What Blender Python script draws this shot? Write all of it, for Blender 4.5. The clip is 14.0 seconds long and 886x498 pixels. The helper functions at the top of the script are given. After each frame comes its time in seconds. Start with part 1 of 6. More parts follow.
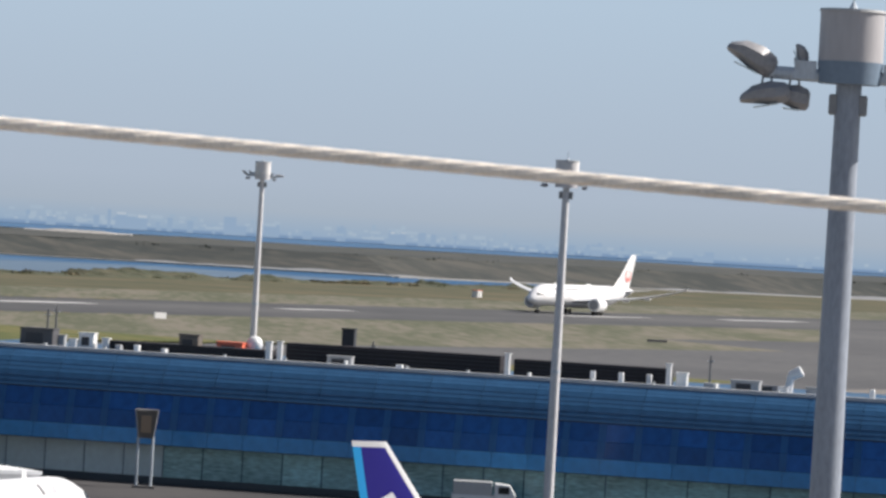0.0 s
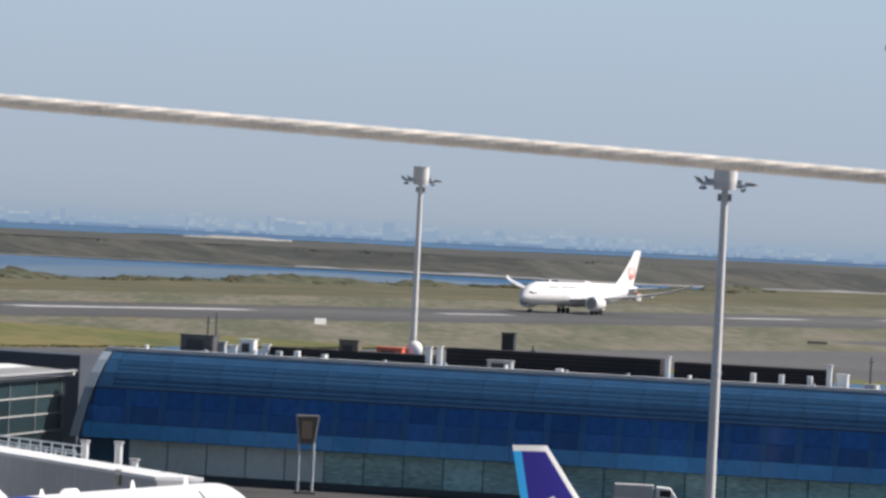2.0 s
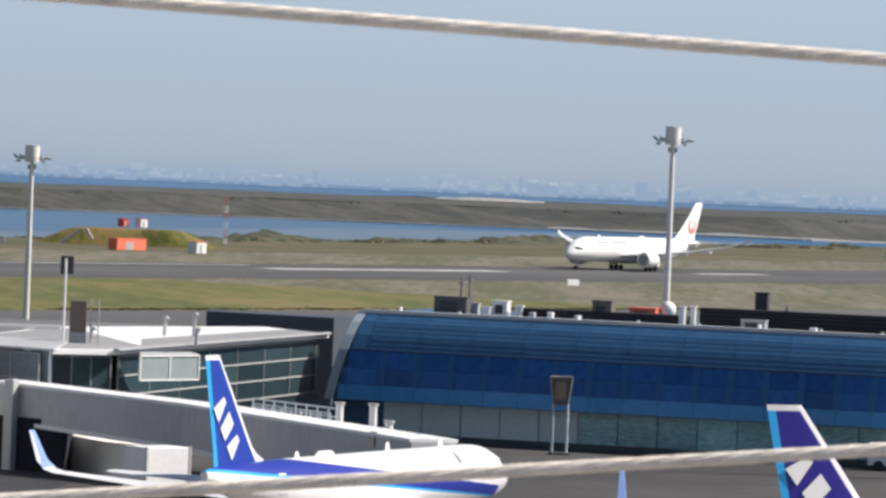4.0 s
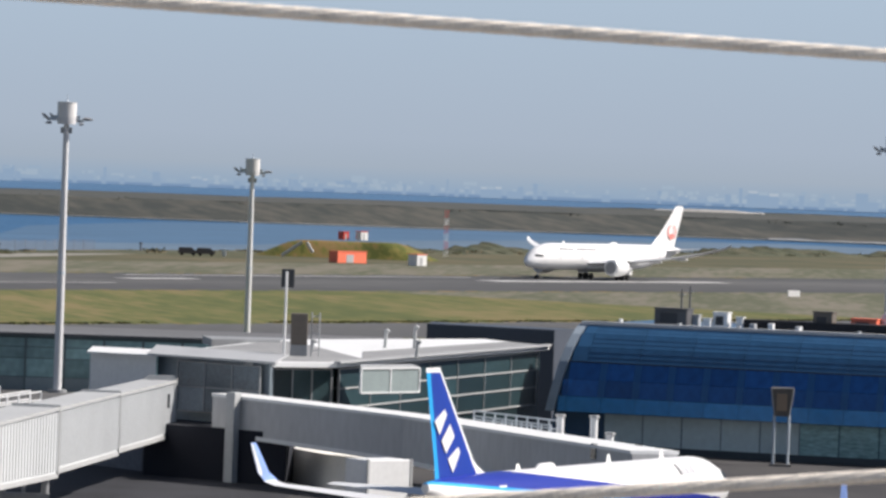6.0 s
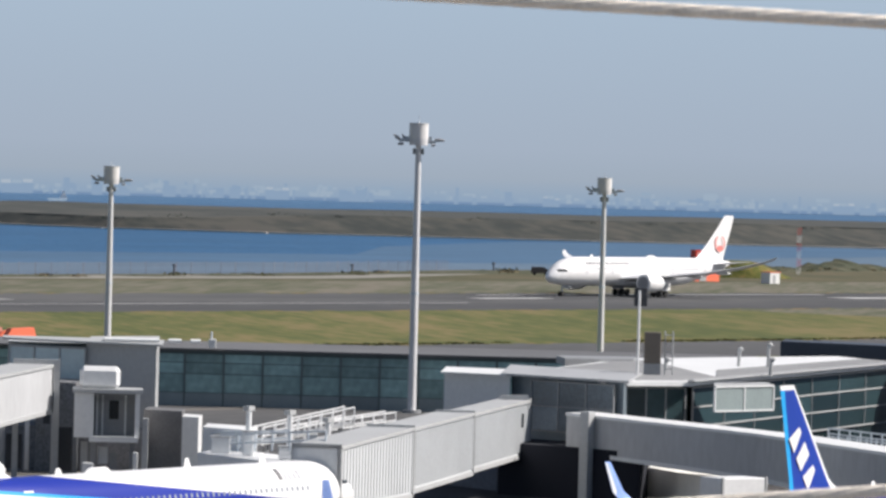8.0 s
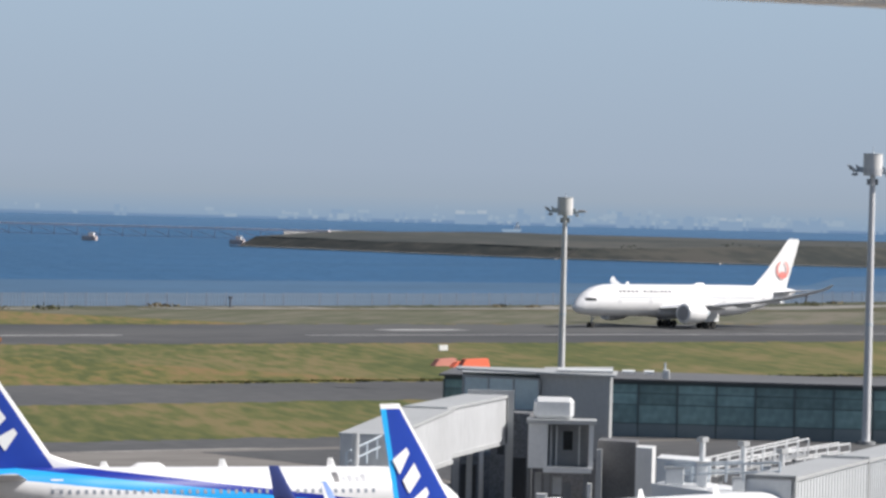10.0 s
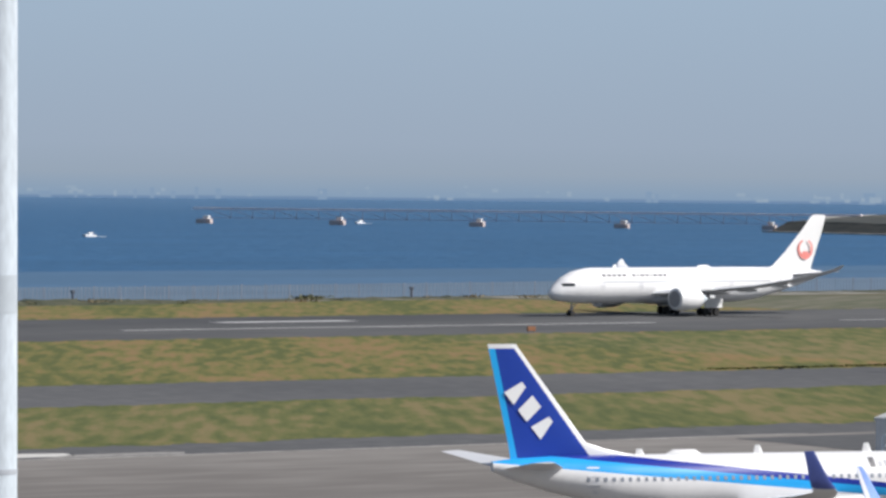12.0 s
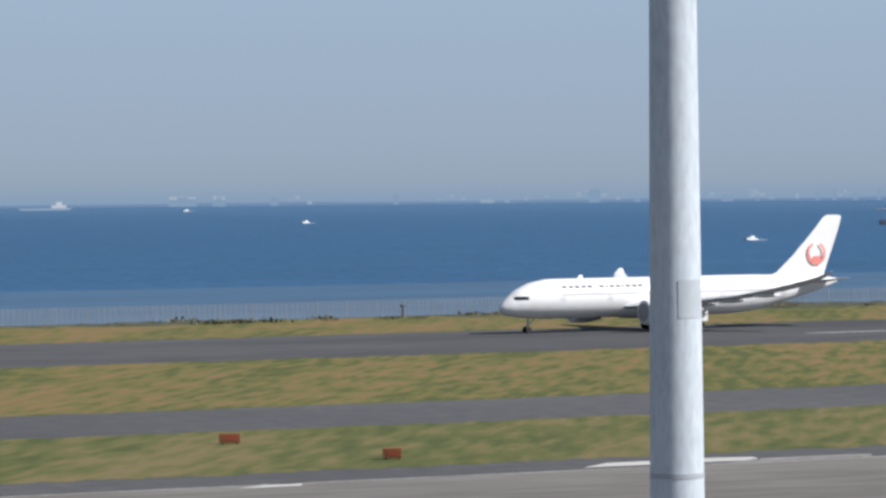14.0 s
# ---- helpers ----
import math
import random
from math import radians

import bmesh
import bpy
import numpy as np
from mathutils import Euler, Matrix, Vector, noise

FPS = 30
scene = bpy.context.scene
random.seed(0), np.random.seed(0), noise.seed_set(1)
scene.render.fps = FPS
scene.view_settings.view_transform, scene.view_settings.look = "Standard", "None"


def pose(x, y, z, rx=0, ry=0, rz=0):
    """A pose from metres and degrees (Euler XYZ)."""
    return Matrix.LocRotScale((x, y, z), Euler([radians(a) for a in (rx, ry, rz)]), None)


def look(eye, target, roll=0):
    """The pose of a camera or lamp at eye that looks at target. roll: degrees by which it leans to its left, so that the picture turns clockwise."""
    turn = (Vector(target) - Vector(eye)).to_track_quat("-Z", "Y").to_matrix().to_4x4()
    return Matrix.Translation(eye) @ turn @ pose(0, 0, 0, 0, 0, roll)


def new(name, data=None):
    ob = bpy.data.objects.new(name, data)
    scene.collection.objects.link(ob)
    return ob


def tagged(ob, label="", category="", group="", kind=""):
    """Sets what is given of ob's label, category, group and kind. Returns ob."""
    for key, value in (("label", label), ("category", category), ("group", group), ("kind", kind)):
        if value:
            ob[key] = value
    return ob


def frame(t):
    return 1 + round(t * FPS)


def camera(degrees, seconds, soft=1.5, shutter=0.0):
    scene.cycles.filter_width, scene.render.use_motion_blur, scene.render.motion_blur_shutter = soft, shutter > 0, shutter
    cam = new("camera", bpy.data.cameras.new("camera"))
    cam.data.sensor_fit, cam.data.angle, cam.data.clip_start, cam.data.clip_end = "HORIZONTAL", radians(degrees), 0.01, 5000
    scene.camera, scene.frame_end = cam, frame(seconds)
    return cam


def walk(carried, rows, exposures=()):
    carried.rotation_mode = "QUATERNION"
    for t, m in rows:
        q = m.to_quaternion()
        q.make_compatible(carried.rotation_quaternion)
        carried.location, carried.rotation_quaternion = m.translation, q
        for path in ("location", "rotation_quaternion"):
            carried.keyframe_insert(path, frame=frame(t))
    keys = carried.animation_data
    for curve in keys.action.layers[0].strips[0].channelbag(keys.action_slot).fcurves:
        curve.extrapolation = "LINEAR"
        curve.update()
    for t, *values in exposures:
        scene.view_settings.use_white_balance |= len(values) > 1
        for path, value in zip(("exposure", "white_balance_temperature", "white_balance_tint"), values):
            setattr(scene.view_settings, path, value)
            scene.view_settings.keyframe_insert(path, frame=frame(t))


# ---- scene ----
H = 23.2          # height of the deck's eye above the apron
cam = camera(9.689, 14.0, soft=2.8)
cam.data.dof.use_dof = True          # the near wires lie outside the depth of field
cam.data.dof.focus_distance, cam.data.dof.aperture_fstop = 700.0, 260.0
# seconds, bearing of the view, tilt, roll (degrees), rise of the hand (metres)
PATH = [
    (0, 61.600, -0.301, 3.349, 0.0016),
    (0.5, 61.318, -0.237, 3.302, -0.0013),
    (1, 60.709, -0.470, 3.008, -0.0024),
    (1.5, 60.106, -0.388, 2.986, -0.0019),
    (2, 59.858, -0.349, 2.838, -0.0021),
    (2.5, 59.325, -0.440, 2.596, -0.0053),
    (3, 59.319, -0.676, 2.573, -0.0099),
    (3.5, 58.330, -0.948, 2.585, -0.0138),
    (4, 57.111, -0.900, 2.373, -0.0145),
    (4.2, 56.751, -0.854, 2.166, -0.0118),
    (6.3, 54.050, -0.897, 2.141, -0.0151),
    (6.5, 53.546, -0.861, 2.121, -0.0157),
    (7, 52.656, -0.405, 2.134, -0.0127),
    (7.5, 51.873, -0.602, 2.217, -0.0158),
    (8, 50.828, -0.776, 1.534, -0.0194),
    (8.5, 49.644, -0.505, 1.457, -0.0190),
    (8.7, 48.914, -0.524, 1.386, -0.0200),
    (10.8, 43.985, -0.728, 1.462, -0.0252),
    (11, 43.333, -0.811, 1.395, -0.0252),
    (11.5, 41.753, -0.843, 1.105, -0.0252),
    (12, 40.025, -0.812, 0.527, -0.0252),
    (12.5, 38.072, -0.765, -0.086, -0.0252),
    (13, 36.732, -0.727, -0.279, -0.0252),
    (13.5, 35.113, -0.864, -0.359, -0.0252),
    (14, 32.548, -0.776, -0.568, -0.0252),
]


def aim(bearing, tilt, roll, rise):
    b, p = radians(bearing), radians(tilt)
    eye = Vector((0, 0, H + rise))
    return look(eye, eye + Vector((math.sin(b) * math.cos(p), math.cos(b) * math.cos(p), math.sin(p))) * 100, roll)


walk(cam, [(t, aim(b, p, r, dz)) for t, b, p, r, dz in PATH],
     exposures=[(0, 0.43, 6650, 12.5), (1.5, 0.41, 6650, 13), (2.5, 0.35, 6650, 13), (3.5, 0.46, 6700, 13), (6.5, 0.35, 6600, 13), (8.7, 0.29, 6520, 12.5), (11, 0.23, 6370, 11.5), (12, 0.17, 6320, 11.5), (13, 0.10, 6260, 11.5), (14, 0.18, 6220, 11.5)])

# ---- light ----
SUN_AZ, SUN_EL = 138.0, 42.0          # bearing and height of the sun
world = bpy.data.worlds.new("sky")
scene.world = world
world.use_nodes = True
wn = world.node_tree.nodes
sky = wn.new("ShaderNodeTexSky")
sky.sky_type = "NISHITA"
sky.sun_disc = False
sky.sun_elevation = radians(SUN_EL)
sky.sun_rotation = radians(SUN_AZ)
sky.air_density, sky.dust_density = 1.0, 1.5
wn["Background"].inputs[1].default_value = 0.057
world.node_tree.links.new(sky.outputs[0], wn["Background"].inputs[0])
sun = new("sun", bpy.data.lights.new("sun", "SUN"))
sun.data.energy, sun.data.angle, sun.data.color = 4.8, radians(0.55), (1.0, 0.96, 0.90)
sb, se = radians(SUN_AZ), radians(SUN_EL)
sun.matrix_world = look(Vector((math.sin(sb) * math.cos(se), math.cos(sb) * math.cos(se), math.sin(se))) * 100, (0, 0, 0))


# ---- materials ----
def mat(name, col, rough=0.6, metal=0.0, var=0.12, scale=1.0, spots=0.0, bump=0.0, stretch=(1, 1, 1), random_piece=0.0, coat=0.0):
    """A painted or natural surface: colour with large stains and fine grain, at a size in metres."""
    m = bpy.data.materials.new(name)
    m.use_nodes = True
    nt = m.node_tree
    n, l = nt.nodes, nt.links
    bs = n["Principled BSDF"]
    bs.inputs["Roughness"].default_value, bs.inputs["Metallic"].default_value = rough, metal
    bs.inputs["Coat Weight"].default_value = coat
    co = n.new("ShaderNodeTexCoord")
    mp = n.new("ShaderNodeMapping")
    mp.inputs["Scale"].default_value = stretch
    l.new(co.outputs["Object"], mp.inputs[0])
    big, fine = n.new("ShaderNodeTexNoise"), n.new("ShaderNodeTexNoise")
    big.inputs["Scale"].default_value, big.inputs["Detail"].default_value = 0.35 / scale, 5
    fine.inputs["Scale"].default_value, fine.inputs["Detail"].default_value = 6.0 / scale, 4
    add = n.new("ShaderNodeMath")
    add.operation = "ADD"
    for tex, k in ((big, 0), (fine, 1)):
        l.new(mp.outputs[0], tex.inputs["Vector"])
        l.new(tex.outputs["Fac"], add.inputs[k])
    ramp = n.new("ShaderNodeMapRange")
    ramp.inputs["From Min"].default_value, ramp.inputs["From Max"].default_value = 0.6, 1.4
    ramp.inputs["To Min"].default_value, ramp.inputs["To Max"].default_value = 1 - var, 1 + var
    l.new(add.outputs[0], ramp.inputs["Value"])
    out = ramp.outputs[0]
    if random_piece:
        info = n.new("ShaderNodeObjectInfo")
        rr = n.new("ShaderNodeMapRange")
        rr.inputs["To Min"].default_value, rr.inputs["To Max"].default_value = 1 - random_piece, 1 + random_piece
        l.new(info.outputs["Random"], rr.inputs["Value"])
        mul = n.new("ShaderNodeMath")
        mul.operation = "MULTIPLY"
        l.new(out, mul.inputs[0])
        l.new(rr.outputs[0], mul.inputs[1])
        out = mul.outputs[0]
    mix = n.new("ShaderNodeVectorMath")
    mix.operation = "SCALE"
    mix.inputs[0].default_value = col
    l.new(out, mix.inputs["Scale"])
    l.new(mix.outputs[0], bs.inputs["Base Color"])
    if bump:
        bp = n.new("ShaderNodeBump")
        bp.inputs["Strength"].default_value, bp.inputs["Distance"].default_value = bump, 0.05 * scale
        l.new(fine.outputs["Fac"], bp.inputs["Height"])
        l.new(bp.outputs[0], bs.inputs["Normal"])
    return m


def two_tone(name, a, b, c, scale, stretch, rough=0.95, detail=8, mixed=0.35, fine=14, spread=0.105, turn=0.0):
    """Ground cover in three colours, in drifts that run along the runway."""
    m = mat(name, a, rough)
    nt = m.node_tree
    n, l = nt.nodes, nt.links
    co, mp = n.new("ShaderNodeTexCoord"), n.new("ShaderNodeMapping")
    mp.vector_type = "TEXTURE"
    mp.inputs["Scale"].default_value = [1 / k for k in stretch]
    mp.inputs["Rotation"].default_value[2] = radians(turn)
    l.new(co.outputs["Object"], mp.inputs[0])
    t1, t2 = n.new("ShaderNodeTexNoise"), n.new("ShaderNodeTexNoise")
    t1.inputs["Scale"].default_value, t1.inputs["Detail"].default_value = 1 / scale, detail
    t2.inputs["Scale"].default_value, t2.inputs["Detail"].default_value = fine / scale, 6
    for t in (t1, t2):
        l.new(mp.outputs[0], t.inputs["Vector"])
    av = n.new("ShaderNodeMath")
    av.operation = "MULTIPLY_ADD"
    av.inputs[1].default_value = mixed
    l.new(t2.outputs["Fac"], av.inputs[0])
    l.new(t1.outputs["Fac"], av.inputs[2])
    rp = n.new("ShaderNodeValToRGB")
    e = rp.color_ramp.elements
    mid = 0.5
    e[0].position, e[0].color = 0.5 - spread, (*a, 1)
    e[1].position, e[1].color = 0.5 + spread, (*c, 1)
    k = rp.color_ramp.elements.new(mid)
    k.color = (*b, 1)
    fit = n.new("ShaderNodeMapRange")
    fit.inputs["From Max"].default_value = 1.0 + mixed
    l.new(av.outputs[0], fit.inputs["Value"])
    l.new(fit.outputs[0], rp.inputs["Fac"])
    l.new(rp.outputs[0], n["Principled BSDF"].inputs["Base Color"])
    return m


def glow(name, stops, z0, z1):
    """The sky and far shore: a glowing backdrop, haze put into a colour that changes with height."""
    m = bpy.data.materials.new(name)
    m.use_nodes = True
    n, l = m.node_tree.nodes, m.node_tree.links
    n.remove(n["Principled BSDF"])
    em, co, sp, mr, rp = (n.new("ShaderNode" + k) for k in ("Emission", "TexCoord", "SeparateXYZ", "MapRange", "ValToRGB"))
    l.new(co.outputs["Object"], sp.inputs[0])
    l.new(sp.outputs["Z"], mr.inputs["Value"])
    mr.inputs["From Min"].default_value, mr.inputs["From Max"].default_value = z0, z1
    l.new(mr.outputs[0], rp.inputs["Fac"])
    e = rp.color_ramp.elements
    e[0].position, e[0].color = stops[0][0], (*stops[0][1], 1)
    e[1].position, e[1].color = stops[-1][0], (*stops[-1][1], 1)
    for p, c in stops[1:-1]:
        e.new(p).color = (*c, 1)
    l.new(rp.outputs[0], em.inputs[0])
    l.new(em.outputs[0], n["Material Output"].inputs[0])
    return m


WHITE = mat("white_paint", (0.80, 0.80, 0.79), 0.35, var=0.04)
GREYP = mat("grey_paint", (0.42, 0.43, 0.44), 0.5, var=0.10)
STEEL = mat("galvanised_steel", (0.53, 0.59, 0.64), 0.62, 0.0, var=0.22, scale=0.5, stretch=(1, 1, 0.30))
DARKP = mat("dark_paint", (0.035, 0.038, 0.045), 0.5)
RUBBER = mat("rubber", (0.02, 0.02, 0.02), 0.8)
REDP = mat("red_paint", (0.62, 0.06, 0.04), 0.4, var=0.06)
ORANGE = mat("orange_paint", (0.92, 0.20, 0.11), 0.5, var=0.10)
BRICKBOX = mat("rust_orange_paint", (0.25, 0.105, 0.045), 0.6, var=0.15)
GLASS_DK = mat("dark_glass", (0.012, 0.018, 0.022), 0.12, var=0.2)
ASPHALT = two_tone("asphalt", (0.064, 0.065, 0.068), (0.081, 0.082, 0.084), (0.102, 0.102, 0.102), 60, (0.7, 0.5, 1), mixed=1.0, fine=40)
RUNWAY = two_tone("runway_asphalt", (0.046, 0.047, 0.050), (0.065, 0.066, 0.068), (0.092, 0.092, 0.091), 60, (0.3, 1.2, 1), mixed=0.6)
CONCRETE = two_tone("apron_concrete", (0.136, 0.124, 0.113), (0.178, 0.165, 0.151), (0.222, 0.208, 0.192), 20, (0.14, 0.5, 1), mixed=1.0, fine=12, spread=0.12)
GRASS = two_tone("dry_grass", (0.068, 0.080, 0.010), (0.130, 0.120, 0.023), (0.196, 0.128, 0.044), 15, (1.0, 0.12, 1), turn=-38, mixed=1.1, fine=8, spread=0.085)
GREENGRASS = two_tone("green_grass", (0.058, 0.074, 0.010), (0.100, 0.105, 0.021), (0.168, 0.132, 0.048), 15, (1.0, 0.12, 1), turn=-38, mixed=1.1, fine=8, spread=0.10)
# drier far grass, its colour also greyed to stand for distance haze
FARGRASS = two_tone("dry_hazed_grass", (0.074, 0.080, 0.041), (0.110, 0.109, 0.068), (0.155, 0.139, 0.102), 18, (1.0, 0.10, 1), turn=-58, mixed=1.0, fine=7, spread=0.08)
TUFT = two_tone("grass_tufts", (0.040, 0.048, 0.010), (0.075, 0.078, 0.018), (0.13, 0.11, 0.03), 3, (1, 1, 1), mixed=0.8)
SCRUB = two_tone("scrub", (0.05, 0.055, 0.022), (0.075, 0.07, 0.03), (0.11, 0.09, 0.045), 25, (0.6, 1, 1))
LINE = mat("line_paint", (0.46, 0.46, 0.45), 0.7, var=0.5, scale=5)


# ---- mesh helpers ----
def bm_box(bm, x0, x1, y0, y1, z0, z1, m=None):
    mm = Matrix.Translation(((x0 + x1) / 2, (y0 + y1) / 2, (z0 + z1) / 2)) @ Matrix.Diagonal((x1 - x0, y1 - y0, z1 - z0, 1))
    bmesh.ops.create_cube(bm, size=1, matrix=(m @ mm) if m else mm)


def bm_cyl(bm, a, b, r0, r1=None, seg=12):
    a, b = Vector(a), Vector(b)
    d = b - a
    q = d.to_track_quat("Z", "Y").to_matrix().to_4x4()
    bmesh.ops.create_cone(bm, cap_ends=True, segments=seg, radius1=r0, radius2=r0 if r1 is None else r1, depth=d.length,
                          matrix=Matrix.Translation((a + b) / 2) @ q)


def bm_loft(bm, rings, cap=True):
    vs = [[bm.verts.new(p) for p in ring] for ring in rings]
    for a, b in zip(vs, vs[1:]):
        for i in range(len(a)):
            j = (i + 1) % len(a)
            bm.faces.new((a[i], a[j], b[j], b[i]))
    if cap:
        bm.faces.new(vs[0][::-1])
        bm.faces.new(vs[-1])
    bmesh.ops.recalc_face_normals(bm, faces=bm.faces)


def bm_prism(bm, pts, z0, z1):
    """Upright prism over a plan."""
    lo = [bm.verts.new((x, y, z0)) for x, y in pts]
    hi = [bm.verts.new((x, y, z1)) for x, y in pts]
    bm.faces.new(lo[::-1])
    bm.faces.new(hi)
    for i in range(len(pts)):
        j = (i + 1) % len(pts)
        bm.faces.new((lo[i], lo[j], hi[j], hi[i]))
    bmesh.ops.recalc_face_normals(bm, faces=bm.faces)


def mesh_of(bm, name, material, smooth=False, bevel=0.0):
    if bevel:
        bmesh.ops.bevel(bm, geom=[e for e in bm.edges], offset=bevel, segments=1, affect="EDGES")
    me = bpy.data.meshes.new(name)
    bm.to_mesh(me)
    bm.free()
    me.materials.append(material)
    if smooth:
        me.shade_smooth()
        me.set_sharp_from_angle(angle=radians(38))
    return me


def part(name, bm, material, parent, label="", smooth=False, bevel=0.0, m=None):
    ob = new(name, mesh_of(bm, name, material, smooth, bevel))
    ob.parent = parent
    if m:
        ob.matrix_basis = m
    return tagged(ob, label)


def thing(name, m, label, category, group="", kind=""):
    ob = new(name)
    ob.empty_display_size = 0.5
    ob.matrix_basis = m
    return tagged(ob, label, category, group, kind)


def solid(name, bm, material, label, category="", kind="structure", smooth=False):
    return tagged(new(name, mesh_of(bm, name, material, smooth)), label, category, "", kind)


def B():
    return bmesh.new()


def at(bearing, r, z=0.0):
    """A place by its bearing from the deck (degrees), its distance and its height."""
    b = radians(bearing)
    return Vector((r * math.sin(b), r * math.cos(b), z))


def sheet(name, pts, z, material, label, depth=0.5):
    bm = B()
    bm_prism(bm, pts, z - depth, z)
    return solid(name, bm, material, label)


# ---- sea, land, distance ----
def water_mat():
    m = mat("sea_water", (0.034, 0.107, 0.216), 0.45, var=0.24, scale=16, stretch=(0.35, 1, 1))
    n, l = m.node_tree.nodes, m.node_tree.links
    co, w, bp = n.new("ShaderNodeTexCoord"), n.new("ShaderNodeTexNoise"), n.new("ShaderNodeBump")
    w.inputs["Scale"].default_value, w.inputs["Detail"].default_value = 0.12, 8
    l.new(co.outputs["Object"], w.inputs["Vector"])
    l.new(w.outputs["Fac"], bp.inputs["Height"])
    n["Principled BSDF"].inputs["Specular IOR Level"].default_value = 0.25
    bp.inputs["Strength"].default_value, bp.inputs["Distance"].default_value = 0.9, 2.5
    l.new(bp.outputs[0], n["Principled BSDF"].inputs["Normal"])
    return m


def ring_pts(r, n=96):
    return [(r * math.cos(2 * math.pi * i / n), r * math.sin(2 * math.pi * i / n)) for i in range(n)]


sheet("water", ring_pts(4900), -1.2, water_mat(), "dark blue choppy bay water out to the horizon", 3)
SHORE = [(-900, 770), (350, 752), (452, 745), (625, 762), (755, 775), (910, 797), (1033, 835), (1200, 858), (1354, 885),
         (1579, 896), (1735, 905), (1900, 960), (2600, 800)]
SHALLOW = [(120, 758)] + [(x, y) for x, y in SHORE[1:11]]
for zz, k, col, lb in ((-1.17, 1.5, (0.060, 0.128, 0.218), "lighter blue shoaling water"), (-1.13, 0.75, (0.105, 0.160, 0.222), "pale silty shallow water along the shore")):
    sheet("shallow_water", SHALLOW + [(x + 40, y + k * w + 8 * math.sin(x * 0.7)) for (x, y), w in zip(SHALLOW[::-1], (240, 260, 190, 130, 140, 160, 170, 180, 190, 190, 190))], zz, mat("silty_water", col, 0.5, var=0.25, scale=12, stretch=(0.35, 1, 1)), lb, 0.02)
sheet("ground", SHORE + [(2600, -1500), (-900, -1500)], 0.0, SCRUB, "flat reclaimed airfield land with dry scrub", 1.4)
for nm, x0, x1, y0, y1, mt, lb in (("grass", -800, 640, 665, 742, GRASS, "mown dry grass beside the runway"),
                                   ("grass", 640, 2300, 665, 742, FARGRASS, "dry grey-green grass beside the runway, dulled by painted haze"),
                                   ("runway", -800, 2300, 578, 665, RUNWAY, "dark asphalt runway with worn tyre marks"),
                                   ("grass", -800, 470, 460, 578, GRASS, "mown green and straw coloured grass strip"),
                                   ("grass", 470, 790, 503, 578, GREENGRASS, "mown green grass strip"),
                                   ("grass", 470, 790, 460, 503, GREENGRASS, "fresh green grass beside the taxiway"),
                                   ("grass", 790, 2300, 460, 578, FARGRASS, "dry grey-green grass strip, dulled by painted haze"),
                                   ("taxiway", -800, 2300, 416, 460, ASPHALT, "grey asphalt taxiway"),
                                   ("grass", -800, 770, 357, 416, GREENGRASS, "mown green grass strip beside the taxiway"),
                                   ("taxiway_shoulder", 770, 2300, 357, 416, ASPHALT, "wide grey asphalt shoulder of the taxiway"),
                                   ("apron_taxiway", -800, 2300, 341, 357, ASPHALT, "grey asphalt taxiway shoulder"),
                                   ("apron", -800, 2300, -1400, 341, CONCRETE, "pale concrete aircraft apron")):
    sheet(nm, [(x0, y0), (x1, y0), (x1, y1), (x0, y1)], 0.03, mt, lb, 0.4)
STAND = two_tone("dark_stand_asphalt", (0.030, 0.029, 0.032), (0.043, 0.041, 0.043), (0.060, 0.057, 0.057), 25, (1, 1, 1))
# dark asphalt, widened by the bridges to stand for shade on the ground
sheet("stand_asphalt", [(252, -80), (480, -80), (480, 262), (272, 262), (252, 205)], 0.05, STAND, "dark asphalt of the aircraft stands, also painted over shaded ground by the bridges", 0.02)
sheet("stand_road", [(300, 264), (480, 264), (480, 338), (318, 338)], 0.05, ASPHALT, "grey asphalt service road by the low pier", 0.02)
sheet("taxiway_link", [(1000, 452), (1600, 452), (1600, 506), (1040, 506)], 0.045, ASPHALT, "grey asphalt taxiway widening towards the runway", 0.02)
sheet("taxiway_link", [(1130, 506), (1230, 506), (1390, 579), (1290, 579)], 0.045, ASPHALT, "grey asphalt runway exit", 0.02)
bm = B()
bm_loft(bm, [[(x * k, y * k, z) for x, y in ring_pts(1)] for k, z in ((4890, -30), (4890, 480))], cap=False)
tagged(new("backdrop", mesh_of(bm, "backdrop", glow("far_sky", [(0.0, (0.203, 0.296, 0.405)), (0.05, (0.211, 0.300, 0.409)), (0.075, (0.243, 0.320, 0.409)), (0.105, (0.279, 0.340, 0.409)), (0.17, (0.298, 0.362, 0.440)), (0.6, (0.324, 0.421, 0.518))], -20, 400))),
       "hazy pale blue sky low over the bay", "sky", "", "structure")
ISLE = [(1618, 1700), (1590, 1560), (1577, 1463), (1600, 1395), (1690, 1300), (1790, 1215), (1857, 1150), (1900, 1050), (1985, 1020), (2250, 900), (2900, 600), (3000, 1000), (2300, 1500), (1800, 1760), (1660, 1730)]
bm = B()
cxy = Vector((2150, 1300))
lo = [Vector((x, y, -1.5)) for x, y in ISLE]
hi = [Vector((*(Vector((x, y)) + (cxy - Vector((x, y))).normalized() * (45 if i > 2 else 9)), 7.0 if i > 2 else 3.6)) for i, (x, y) in enumerate(ISLE)]
lo2, hi2 = [], []
